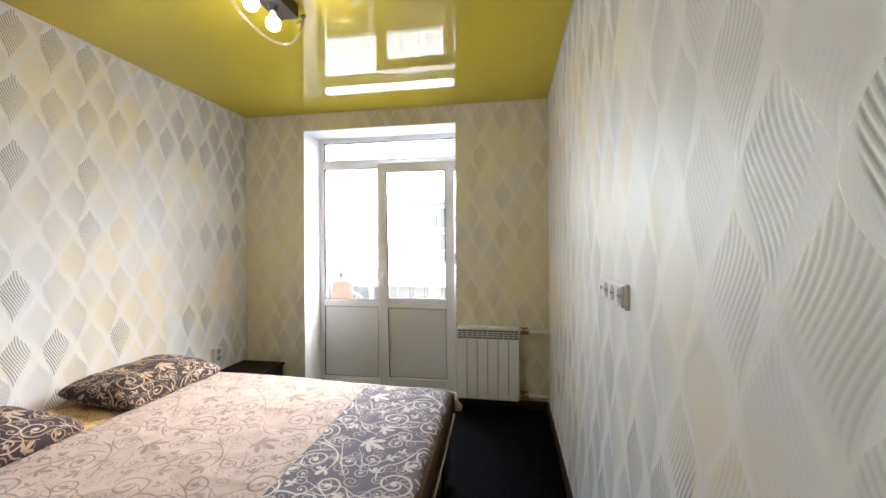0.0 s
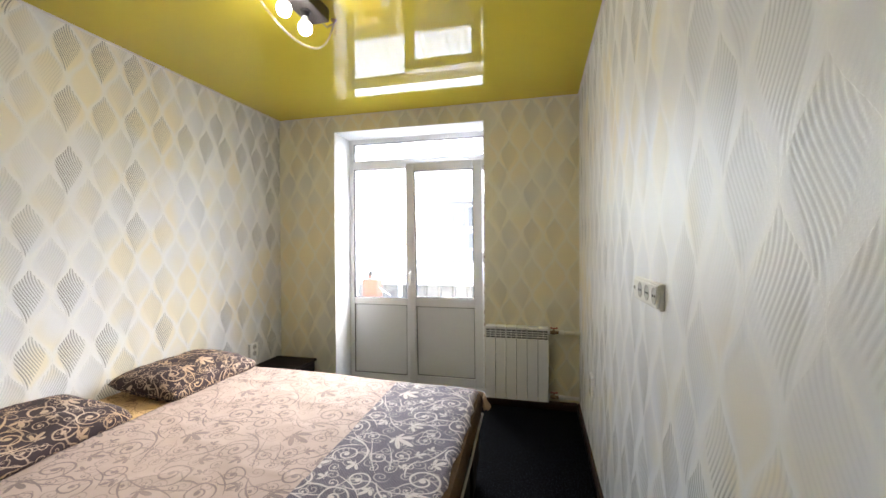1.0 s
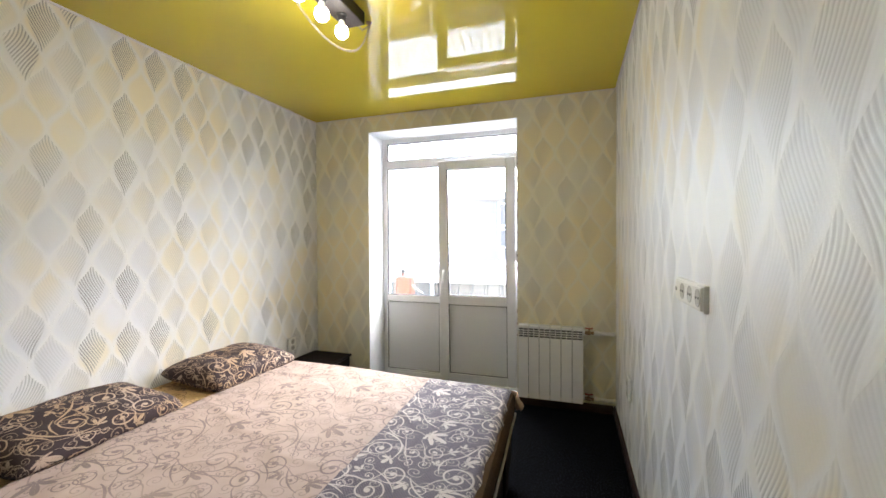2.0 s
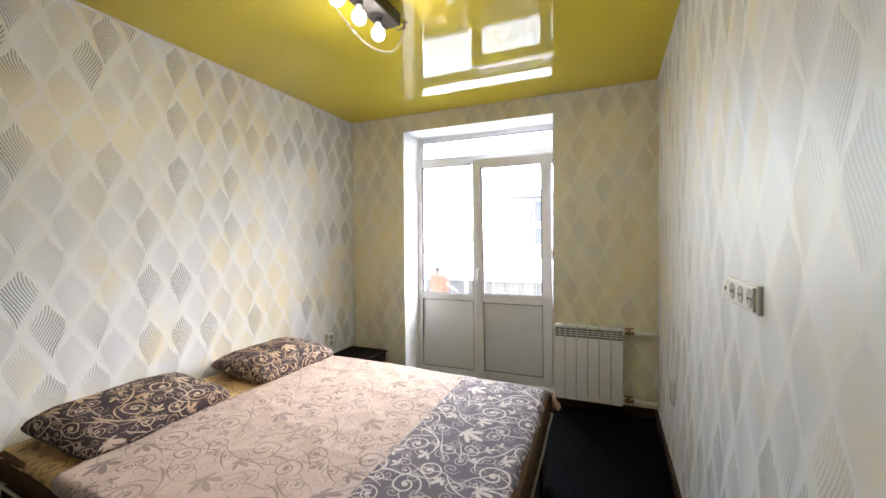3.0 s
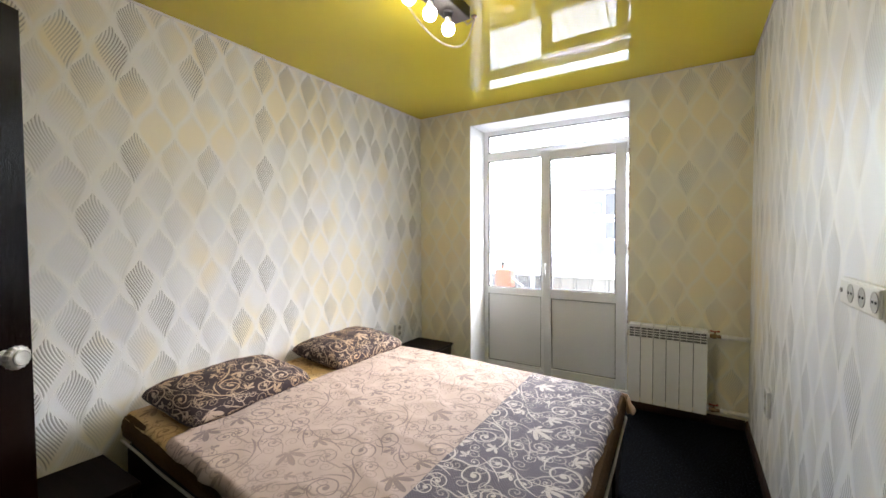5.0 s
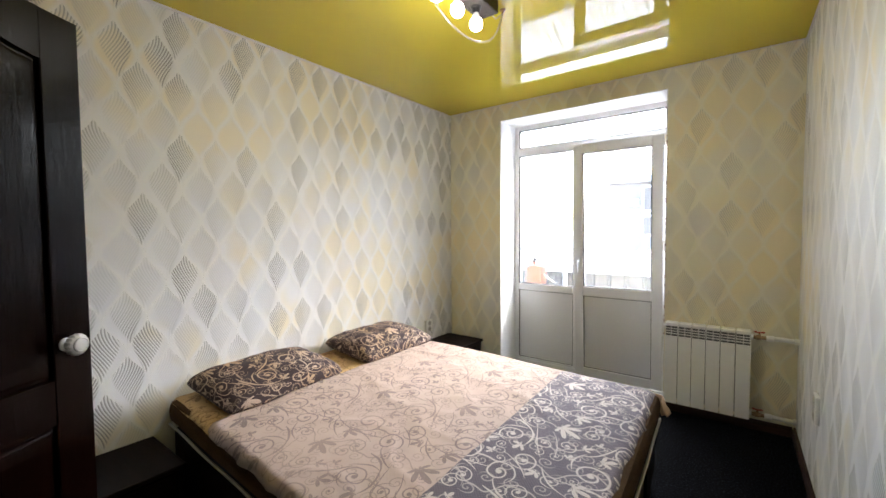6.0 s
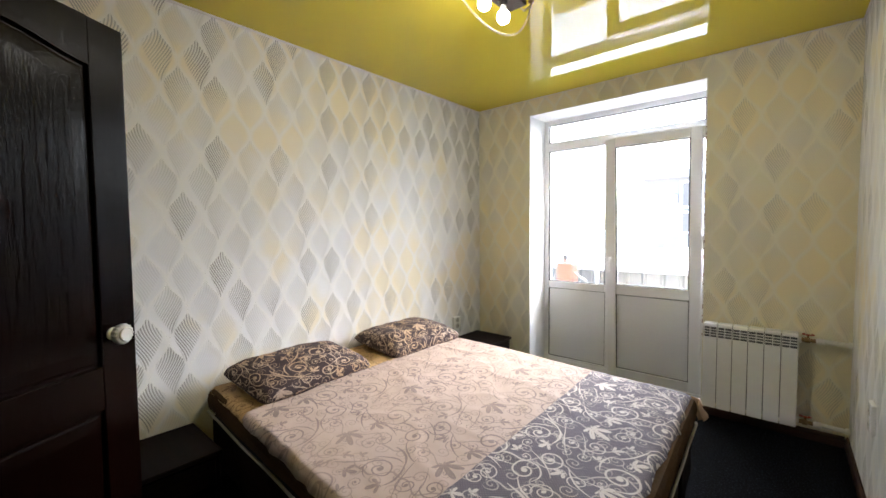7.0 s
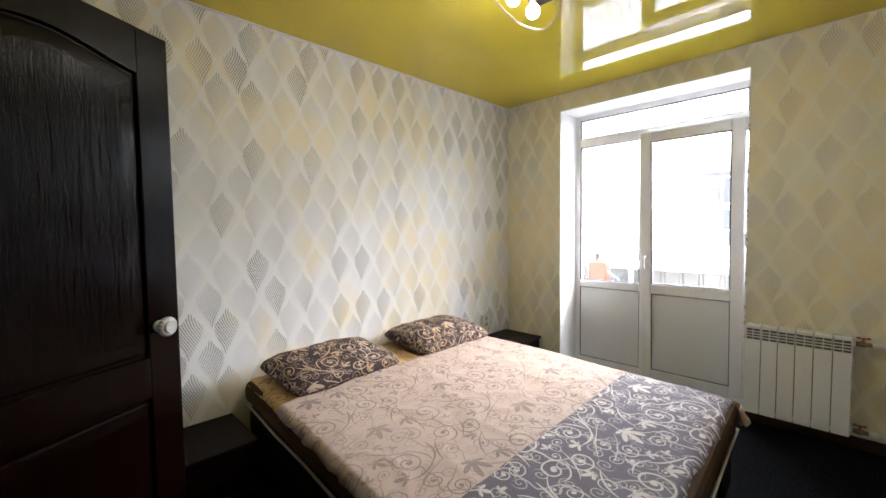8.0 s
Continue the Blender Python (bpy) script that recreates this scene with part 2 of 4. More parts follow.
    arm = ((r * 4.6 - (dy.atan2(dx) + k.white(a.floor(), row, 3.0) * 6.0) * (1 / (2 * math.pi))).fract() - 0.5).abs()
    curl = arm.step(0.15, 0.09) * r.step(0.36, 0.33)
    vine = (((q + (p * (2 * math.pi * 2 / P)).sin() * 0.030 + (p * (2 * math.pi * 5 / P)).sin() * 0.008) * (3 / Q)).fract() - 0.5).abs().step(0.030, 0.018)
    fig = fig.max((curl * 0.6).max(vine * 0.7))
    fade = k.noise(2.2, 3.0)
    weave = ((x0 * 900.0).sin() * (y0 * 900.0).sin()) * 0.5 + 0.5
    if light is None:
        dark = (x0 + (k.noise(6.0, 1.0) - 0.5) * 0.012).step(1.573, 1.577)
        ground = k.mix(dark, (0.43, 0.33, 0.283), (0.085, 0.076, 0.100))
        figure = k.mix(dark, (0.165, 0.128, 0.128), (0.53, 0.465, 0.43))
        net = ((x0 * 520.0).sin() * (y0 * 520.0).sin()).step(0.15, 0.6) * dark * 0.32
        ground = k.mix(net, ground, (0.36, 0.32, 0.33))
        amount = fig * ((1.0 - dark) * (fade.step(0.30, 0.62) * 0.35 + 0.52) + dark * 0.95)
    elif light:
        ground, figure, amount = k.mix(fade, (0.50, 0.31, 0.12), (0.58, 0.40, 0.19)), k.mix(0.0, (0.15, 0.08, 0.035), (0, 0, 0)), fig * 0.7
    else:
        ground, figure, amount = k.mix(fade, (0.030, 0.019, 0.021), (0.046, 0.030, 0.033)), k.mix(fade.step(0.35, 0.65), (0.48, 0.32, 0.19), (0.52, 0.40, 0.31)), fig * 0.92
    col = k.mix(amount, ground, figure)
    k.color(k.mix(weave * 0.12, col, (0.25, 0.2, 0.19)))
    k.bump(weave * 0.35 + k.noise(40.0, 3.0) * 0.6, 0.0012, 0.6)
    return k.m


def make_wood(name, dark, lit, rough, grain=1.0, along=(40, 40, 2.2), gloss_bump=0.0006, spec=0.4):
    k = Mat(name, rough, 0.0, spec=spec)
    g = k.noise(1.0, 5.0, along, 0.6)
    fine = k.noise(4.0, 4.0, along, 0.7)
    f = g * 0.6 + fine * 0.4
    k.color(k.mix(f.step(0.35, 0.68), dark, lit))
    k.rough(fine * 0.2 + (rough - 0.08))
    k.bump(f.step(0.40, 0.60), gloss_bump, grain)
    return k.m


def make_carpet():
    k = Mat("dark_carpet", 1.0, 0.0, spec=0.05)
    f = k.noise(105.0, 3.0, (1, 1, 1), 0.75)
    g = k.noise(9.0, 3.0)
    c = k.mix(f.step(0.50, 0.72), (0.0008, 0.0009, 0.0014), (0.034, 0.039, 0.052))
    k.color(k.mix(g * 0.35, c, (0.005, 0.006, 0.009)))
    k.bump(f, 0.004, 1.0)
    return k.m


def make_ceiling():
    k = Mat("gloss_stretch_film", 0.008, 0.0, (0.66, 0.54, 0.045), 0.5)
    n = k.noise(1.3, 1.0)
    k.color(k.mix(n, (0.64, 0.52, 0.045), (0.68, 0.555, 0.05)))
    k.bump(k.noise(2.0, 1.0), 0.003, 0.08)
    return k.m


def make_glass():
    m = bpy.data.materials.new("window_glass")
    m.use_nodes = True
    t = m.node_tree
    t.nodes.clear()
    out, mix = t.nodes.new("ShaderNodeOutputMaterial"), t.nodes.new("ShaderNodeMixShader")
    tr, gl, fr = t.nodes.new("ShaderNodeBsdfTransparent"), t.nodes.new("ShaderNodeBsdfGlossy"), t.nodes.new("ShaderNodeFresnel")
    gl.inputs["Roughness"].default_value = 0.01
    tr.inputs[0].default_value = (0.93, 0.95, 0.96, 1)
    t.links.new(fr.outputs[0], mix.inputs[0])
    t.links.new(tr.outputs[0], mix.inputs[1])
    t.links.new(gl.outputs[0], mix.inputs[2])
    t.links.new(mix.outputs[0], out.inputs[0])
    return m


def make_bulb():
    k = Mat("lit_bulb", 0.3, 0.0, (0.9, 0.9, 0.88))
    k.b.inputs["Emission Color"].default_value = (1.0, 0.94, 0.85, 1)
    k.b.inputs["Emission Strength"].default_value = BULB
    return k.m


M_PAPER = make_wallpaper("silver_leaf_wallpaper", (0.82, 0.82, 0.825), 0.0, 1, -0.142)
M_PAPER_E = make_wallpaper("silver_leaf_wallpaper_turned", (0.82, 0.82, 0.825), -0.15, -1, 0.458)
# yellower paper; its ground colour also carries yellow bounce from the ceiling
M_PAPER2 = make_wallpaper("yellow_leaf_wallpaper", (0.80, 0.765, 0.60), 0.30, 1, 0.034, 0.42)
M_CEIL = make_ceiling()
M_CARPET = make_carpet()
M_SPREAD = make_print("bedspread_print", None)
M_PILLOW = make_print("pillow_print", False)
M_GOLD = make_print("golden_sheet_print", True)
M_DOOR = make_wood("dark_stained_wood", (0.0018, 0.0005, 0.0003), (0.0055, 0.0016, 0.0009), 0.16, 0.5, (80, 80, 3.0), 0.0006, 0.085)
M_WENGE = make_wood("wenge_laminate", (0.0035, 0.002, 0.0016), (0.010, 0.005, 0.004), 0.55, 0.5, (2.2, 40, 40), 0.0004, 0.08)
M_SKIRT = make_wood("brown_skirting", (0.020, 0.008, 0.005), (0.055, 0.024, 0.014), 0.4, 0.5, (3, 3, 60))
M_PLANK = make_wood("stained_lamp_wood", (0.010, 0.007, 0.006), (0.028, 0.020, 0.017), 0.6, 0.8, (60, 3, 60))
M_PVC = speckled("white_pvc", (0.84, 0.845, 0.865), 0.30, 0.985, 60, 0.0, vary=0.03)
M_PVCPANEL = speckled("white_pvc_panel", (0.80, 0.81, 0.83), 0.36, 0.98, 40, 0.0, vary=0.03)
M_SEAL = speckled("grey_rubber_seal", (0.05, 0.05, 0.055), 0.7)
M_PLASTER = speckled("white_reveal_paint", (0.87, 0.875, 0.885), 0.6, 0.94, 20, 0.0006)
M_RAW = speckled("raw_reveal_edge", (0.66, 0.54, 0.52), 0.85, 0.6, 50, 0.002)
M_RAD = speckled("white_radiator_enamel", (0.86, 0.86, 0.87), 0.25, 0.97, 30, 0.0001)
# dark colour for the shade inside the radiator's slots
M_RADSHADE = speckled("radiator_gap_shade", (0.11, 0.112, 0.13), 0.5)
M_PIPE = speckled("white_plastic_pipe", (0.78, 0.76, 0.72), 0.35, 0.9, 40)
M_RED = speckled("red_valve_handle", (0.38, 0.05, 0.02), 0.4, 0.7, 60)
M_BRASS = speckled("dull_brass", (0.30, 0.20, 0.10), 0.4, 0.7, 60, metal=0.9)
M_SOCKET = speckled("ivory_socket_plastic", (0.74, 0.72, 0.66), 0.3, 0.95, 60, 0.0001)
# darker ivory that paints the shade within the shallow socket faces
M_SOCKSHADE = speckled("shaded_socket_well", (0.42, 0.40, 0.35), 0.4)
# black for the shade in the contact holes
M_HOLESHADE = speckled("contact_hole_shade", (0.01, 0.01, 0.01), 0.6)
M_TRIM = speckled("white_ceiling_trim", (0.76, 0.72, 0.68), 0.5, 0.95)
M_PIPING = speckled("pale_edge_piping", (0.42, 0.38, 0.31), 0.7, 0.8, 80)
M_BROWN = speckled("brown_plush_side", (0.075, 0.040, 0.015), 0.95, 0.55, 110, 0.003, spec=0.1)
M_BLACK = speckled("black_bakelite", (0.015, 0.014, 0.014), 0.4)
M_CHAIN = speckled("pale_metal_chain", (0.62, 0.55, 0.42), 0.35, 0.6, 200, 0.0, metal=0.8)
M_KNOB = speckled("white_knob_enamel", (0.62, 0.62, 0.60), 0.3, 0.85, 40, 0.0002)
M_SHEETW = speckled("white_corrugated_sheet", (0.62, 0.62, 0.63), 0.5, 0.9, 14, 0.0006)
# on the shed wall this dark grey carries the shade under the eave
M_SHEETG = speckled("grey_corrugated_sheet", (0.14, 0.135, 0.13), 0.5, 0.8, 12, 0.0006)
# dark colour for the shadow lines of the roof corrugation
M_RIBSHADE = speckled("dark_rib_shadow", (0.13, 0.13, 0.135), 0.7)
M_CONC = speckled("concrete", (0.56, 0.555, 0.545), 0.9, 0.7, 18, 0.002)
M_GROUND = speckled("yard_ground", (0.60, 0.595, 0.58), 0.95, 0.7, 2.0, 0.01)
M_FACADE = speckled("pale_rendered_facade", (0.25, 0.215, 0.19), 0.9, 0.85, 1.5, 0.004)
M_PANE = speckled("dark_facade_pane", (0.20, 0.165, 0.14), 0.8)
M_BARK = speckled("bare_bark", (0.14, 0.115, 0.09), 0.95, 0.5, 30, 0.004)
M_ORANGE = speckled("peach_plastic", (0.16, 0.05, 0.028), 0.45, 0.8, 20)
M_HALL = speckled("hall_paint", (0.30, 0.27, 0.22), 0.8)
M_GLASS = make_glass()
M_BULB = make_bulb()

# ---------------------------------------------------------------- structure
OX0, OX1, OZ1 = -2.093, -0.737, 2.322        # the opening of the balcony door
T = 0.42


def setting(ob, label, category):
    return tagged(ob, label, category, kind="structure")


setting(part("floor", box(-W, -D, -0.10, 0.05, 0, 0), M_CARPET), "dark blue-black short-pile carpet floor", "floor")
setting(part("ceiling", box(-W - 0.2, -D - 0.2, H, 0.3, T, H + 0.1), M_CEIL), "glossy mustard-yellow stretch ceiling film", "ceiling")
setting(part("wall_west", box(-W - 0.2, -D - 0.2, 0, -W, T, H), M_PAPER), "wall papered in silver and yellow leaves", "wall")
bm = box(0, -D - 0.2, 0, 0.2, T, H)
for v in bm.verts:
    v.co.x -= EAST * v.co.y
setting(part("wall_east", bm, M_PAPER_E), "wall papered in silver and yellow leaves", "wall")
bm = box(-W, 0, 0, OX0, T, H)
box(OX1, 0, 0, 0.0, T, H, bm=bm)
box(OX0, 0, OZ1, OX1, T, H, bm=bm)
setting(part("wall_north", bm, M_PAPER2), "window wall papered in yellow and silver leaves, tinted for ceiling bounce", "wall")
DX0, DX1, DZ = -1.68, -0.95, 2.03           # the opening of the room door
bm = box(-W, -D - 0.12, 0, DX0, -D, H)
box(DX1, -D - 0.12, 0, 0.036, -D, H, bm=bm)
box(DX0, -D - 0.12, DZ, DX1, -D, H, bm=bm)
setting(part("wall_south", bm, M_PAPER), "papered wall with the doorway", "wall")

# an unseen plain hall, added to keep skylight from entering by the doorway
bm = box(-3.2, -5.2, -0.1, 0.6, -D - 0.12, 0)
box(-3.2, -5.3, 0, 0.6, -5.2, H, bm=bm)
box(-3.3, -5.3, 0, -3.2, -D - 0.1, H, bm=bm)
box(0.6, -5.3, 0, 0.7, -D - 0.1, H, bm=bm)
box(-3.3, -5.3, H, 0.7, -D - 0.2, H + 0.1, bm=bm)
box(-3.2, -D - 0.2, 0, -W - 0.2, -D - 0.1, H, bm=bm)
box(0.237, -D - 0.2, 0, 0.6, -D - 0.1, H, bm=bm)
setting(part("wall_hall", bm, M_HALL), "plain unseen hall added behind the doorway to block skylight", "wall")

# white lining of the balcony door's reveal
sk = 0.006
lin = setting(part("trim_reveal", box(OX0, -0.004, 0, OX0 + sk, 0.297, OZ1), M_PLASTER), "white painted door reveal with a rough edge", "reveal")
part("lining", box(OX1 - sk, -0.004, 0, OX1, 0.297, OZ1), M_PLASTER, lin)
part("lining", box(OX0 + sk, -0.004, OZ1 - sk, OX1 - sk, 0.297, OZ1), M_PLASTER, lin)
bm = bmesh.new()
rng = random.Random(4)
zz = 0.55
while zz < 2.0:
    hgt = rng.uniform(0.008, 0.035)
    if rng.random() < 0.5:
        box(OX1 - 0.0066, -0.0046, zz, OX1 + rng.uniform(0.0, 0.002), 0.006 + rng.uniform(0, 0.02), zz + hgt, bm=bm)
    zz += hgt + rng.uniform(0.01, 0.05)
part("chipped_edge", bm, M_RAW, lin, "chipped bare filler along the reveal edge")

# skirtings
def skirting(name, along, fixed, a, b):
    pr = [(0, 0), (0.016, 0), (0.016, 0.045), (0.012, 0.058), (0.005, 0.065), (0, 0.065)]
    bm = bmesh.new()
    ends = []
    for s in (a, b):
        vs = []
        for d, zz in pr:
            if along == "x":
                vs.append(bm.verts.new((s, fixed - d, zz)))
            elif fixed < -1:
                vs.append(bm.verts.new((fixed + d, s, zz)))
            else:
                vs.append(bm.verts.new((fixed - d - EAST * s, s, zz)))
        ends.append(vs)
    n = len(pr)
    for k in range(n):
        bm.faces.new((ends[0][k], ends[0][(k + 1) % n], ends[1][(k + 1) % n], ends[1][k]))
    bm.faces.new(ends[0])
    bm.faces.new(list(reversed(ends[1])))
    bmesh.ops.recalc_face_normals(bm, faces=bm.faces)
    return setting(part(name, bm, M_SKIRT), "dark reddish-brown wooden skirting board", "skirting")


skirting("baseboard_north", "x", 0.0, OX1, -0.0165)
skirting("baseboard_north_corner", "x", 0.0, -W + 0.0165, OX0)
skirting("baseboard_east", "y", 0.0, 0.0, -D)
skirting("baseboard_west", "y", -W, 0.0, -D)

# thin pale insert where the stretch film meets the walls
bm = box(-W + 0.001, -0.007, H - 0.006, -0.001, -0.0005, H - 0.001)
setting(part("trim_ceiling_north", bm, M_TRIM), "thin pale ceiling edge insert", "trim")
bm = box(-W + 0.0005, -D + 0.001, H - 0.012, -W + 0.008, -0.008, H - 0.001)
setting(part("trim_ceiling_west", bm, M_TRIM), "thin pale ceiling edge insert", "trim")
bm = box(-0.008, -D + 0.001, H - 0.010, -0.0005, -0.008, H - 0.001)
for v in bm.verts:
    v.co.x -= EAST * v.co.y
setting(part("trim_ceiling_east", bm, M_TRIM), "thin pale ceiling edge insert", "trim")

# ---------------------------------------------------------------- balcony door
FY = 0.285                                   # inner face of the fixed frame
unit = setting(new("window_1"), "white plastic balcony door with glazed side light and transom", "balcony door")
X0, X1 = OX0 + sk, OX1 - sk
fw = 0.042
part("frame", ring(X0, 0.02, X1, OZ1 - sk, fw, FY, FY + 0.07), M_PVC, unit)
part("threshold", box(X0, FY - 0.03, 0, X1, FY + 0.09, 0.02, 0.003, 1), M_PVC, unit)
part("transom_bar", box(X0 + fw, FY, 2.030, X1 - fw, FY + 0.07, 2.108, 0.004, 1), M_PVC, unit)
part("mullion", box(-1.512, FY + 0.002, 0.02 + fw, -1.450, FY + 0.068, 2.030, 0.004, 1), M_PVC, unit)
part("side_rail", box(X0 + fw, FY, 0.740, -1.512, FY + 0.07, 0.805, 0.004, 1), M_PVC, unit)


def glazed(name, x0, z0, x1, z1, y, parent):
    pane = part(name, box(x0 + 0.006, y + 0.028, z0 + 0.006, x1 - 0.006, y + 0.034, z1 - 0.006), M_GLASS, parent)
    pane.visible_shadow = False
    part("seal", ring(x0, z0, x1, z1, 0.008, y + 0.006, y + 0.027, 0.0), M_SEAL, parent)
    return pane


def filled(x0, z0, x1, z1, y, parent):
    part("panel", box(x0 + 0.004, y + 0.014, z0 + 0.004, x1 - 0.004, y + 0.04, z1 - 0.004), M_PVCPANEL, parent)
    part("seal", ring(x0, z0, x1, z1, 0.0035, y + 0.005, y + 0.028, 0.0), M_SEAL, parent)


glazed("transom_pane", X0 + fw, 2.108, X1 - fw, OZ1 - sk - fw, FY, unit)
glazed("side_pane", X0 + fw, 0.805, -1.512, 2.030, FY, unit)
part("bottom_rail", box(X0 + fw, FY + 0.001, 0.02 + fw, -1.512, FY + 0.069, 0.082, 0.003, 1), M_PVC, unit)
filled(X0 + fw, 0.082, -1.512, 0.740, FY, unit)
# the opening leaf stands proud of the frame, tilted in at the top
SY = FY - 0.022
sx0, sx1, sz0, sz1 = -1.481, -0.784, 0.022, 2.050
sw = 0.080
leafp = part("sash", ring(sx0, sz0, sx1, sz1, sw, SY, SY + 0.062, 0.006), M_PVC, unit)
part("lock_rail", box(sx0 + sw, SY, 0.742, sx1 - sw, SY + 0.062, 0.825, 0.006, 1), M_PVC, leafp)
glazed("sash_pane", sx0 + sw, 0.825, sx1 - sw, sz1 - sw, SY, leafp)
filled(sx0 + sw, sz0 + sw, sx1 - sw, 0.742, SY, leafp)
bm = box(-1.456, SY - 0.010, 1.005, -1.430, SY, 1.075, 0.004)
lathe([(0.010, 0), (0.010, 0.032)], 12, bm, pose(-1.443, SY - 0.006, 1.05, 90, 0, 0))
hnd = part("handle_base", bm, M_PVC, leafp)
bm = tube([(-1.443, SY - 0.037, 1.062), (-1.443, SY - 0.043, 1.03), (-1.442, SY - 0.045, 0.98), (-1.441, SY - 0.043, 0.945)], 0.0095, 12)
part("handle_lever", bm, M_PVC, leafp, smooth=True)
for hz in (0.25, 1.15, 1.95):
    part("hinge", lathe([(0.009, 0), (0.010, 0.004), (0.010, 0.086), (0.009, 0.09)], 12, None, pose(sx1 + 0.012, SY - 0.004, hz)), M_PVC, leafp)
# the stay that holds the tilted leaf at its upper corner
part("stay_hinge", box(sx1 - 0.002, SY - 0.004, sz1 - 0.075, sx1 + 0.020, SY + 0.016, sz1 - 0.005, 0.004, 2), M_PVC, leafp)
part("stay_arm", tube([(sx1 - 0.02, SY + 0.05, sz1 - 0.008), (sx1 - 0.22, SY + 0.135, sz1 - 0.002)], 0.004, 6), M_BRASS, leafp)
TILT = 2.7
leafp.matrix_basis = Matrix.Translation((0, SY, sz0)) @ Matrix.Rotation(radians(TILT), 4, "X") @ Matrix.Translation((0, -SY, -sz0))

# ---------------------------------------------------------------- radiator
rad = thing("radiator", "white enamelled sectional radiator under the papered wall", "radiator")
RX0, RX1, RY0, RY1, RZ0, RZ1 = -0.721, -0.232, -0.112, -0.028, 0.092, 0.662
n = 6
sec = (RX1 - RX0) / n


def radiator_section(x0):
    x1 = x0 + sec
    bm = box(x0 + 0.0019, RY0, RZ0, x1 - 0.0019, RY0 + 0.010, RZ1 - 0.091, 0.003, 1)
    box(x0 + 0.0019, RY0 + 0.006, RZ1 - 0.025, x1 - 0.0019, RY1, RZ1, 0.006, 2, bm)
    box(x0 + 0.028, RY0 + 0.010, RZ0 + 0.02, x1 - 0.028, RY1, RZ1 - 0.095, 0, 1, bm)
    for k in range(3):
        zc = RZ1 - 0.040 - k * 0.0175
        box(x0 + 0.003, RY0 + 0.004, zc - 0.0028, x1 - 0.003, RY0 + 0.014, zc + 0.0028, 0.001, 1, bm)
    box(x0 + 0.0019, RY0 + 0.003, RZ1 - 0.093, x0 + 0.0045, RY0 + 0.03, RZ1 - 0.016, 0, 1, bm)
    box(x1 - 0.0045, RY0 + 0.003, RZ1 - 0.093, x1 - 0.0019, RY0 + 0.03, RZ1 - 0.016, 0, 1, bm)
    xm = (x0 + x1) / 2
    box(xm - 0.002, RY0 + 0.003, RZ1 - 0.093, xm + 0.002, RY0 + 0.03, RZ1 - 0.022, 0, 1, bm)
    return bm


for k in range(n):
    part("section", radiator_section(RX0 + k * sec), M_RAD, rad)
# dark block added behind the louvres to paint the shade in slots and gaps
part("shade_block", box(RX0 + 0.008, RY0 + 0.026, RZ0 + 0.03, RX1 - 0.008, RY1 - 0.01, RZ1 - 0.02), M_RADSHADE, rad)
for zc in (RZ1 - 0.04, RZ0 + 0.035):
    part("header", tube([(RX0 - 0.006, -0.06, zc), (RX1 + 0.010, -0.06, zc)], 0.019, 14), M_RAD, rad)
for xb in (RX0 + 0.1, RX1 - 0.1):
    part("bracket", box(xb, -0.05, RZ1 - 0.06, xb + 0.02, 0.0, RZ1 - 0.05), M_RAD, rad)
# supply and return pipes with red-handled valves
for zc in (RZ1 - 0.04, RZ0 + 0.028):
    sup = thing("heating_pipe", "white plastic heating pipe with a red-handled valve", "pipe", "radiator pipes")
    part("pipe", tube([(RX1 + 0.075, -0.06, zc), (-0.12, -0.06, zc + 0.002), (0.004, -0.058, zc - 0.002)], 0.0135, 14), M_PIPE, sup, smooth=True)
    bm = lathe([(0.013, 0), (0.013, 0.016), (0.017, 0.018), (0.017, 0.040), (0.012, 0.042), (0.012, 0.070)], 8, None, pose(RX1 + 0.008, -0.06, zc, 0, 90, 0))
    part("valve_body", bm, M_BRASS, sup)
    for xc, wide in ((RX1 + 0.078, 0.034), (-0.020, 0.022)):
        part("coupling", lathe([(0.0135, 0), (0.0185, 0.003), (0.0185, wide - 0.003), (0.0135, wide)], 16, None, pose(xc, -0.06, zc, 0, 90, 0)), M_PIPE, sup, smooth=True)
    vx = RX1 + 0.04
    part("valve_stem", tube([(vx, -0.06, zc + 0.012), (vx, -0.06, zc + 0.034)], 0.005, 8), M_BRASS, sup)
    bm = box(vx - 0.008, -0.068, zc + 0.028, vx + 0.008, -0.052, zc + 0.036, 0.002, 1)
    for sgn in (-1, 1):
        lathe([(0.004, 0), (0.009, 0.003), (0.010, 0.007), (0.006, 0.011)], 10, bm, pose(vx + sgn * 0.020, -0.06, zc + 0.029))
        box(vx + sgn * 0.006, -0.064, zc + 0.029, vx + sgn * 0.018, -0.056, zc + 0.035, 0, 1, bm)
    part("valve_handle", bm, M_RED, sup, "red butterfly valve handle")

# ---------------------------------------------------------------- sockets
def shaded_socket_well(x, y, z, nx, parent):
    """A round shrouded socket whose rim faces nx along x; the shade in its well is painted on."""
    m = pose(x, y, z, 0, 90 * nx, 0)
    w = part("socket_face", lathe([(0.0225, 0), (0.0225, 0.0015), (0.0195, 0.0015), (0.018, 0.0008)], 24, None, m), M_SOCKSHADE, parent)
    # black studs take the place of the shaded contact holes
    bm = bmesh.new()
    for dy in (-0.0095, 0.0095):
        lathe([(0.003, 0), (0.003, 0.0024)], 10, bm, pose(x, y + dy, z, 0, 90 * nx, 0))
    part("contact", bm, M_HOLESHADE, w)


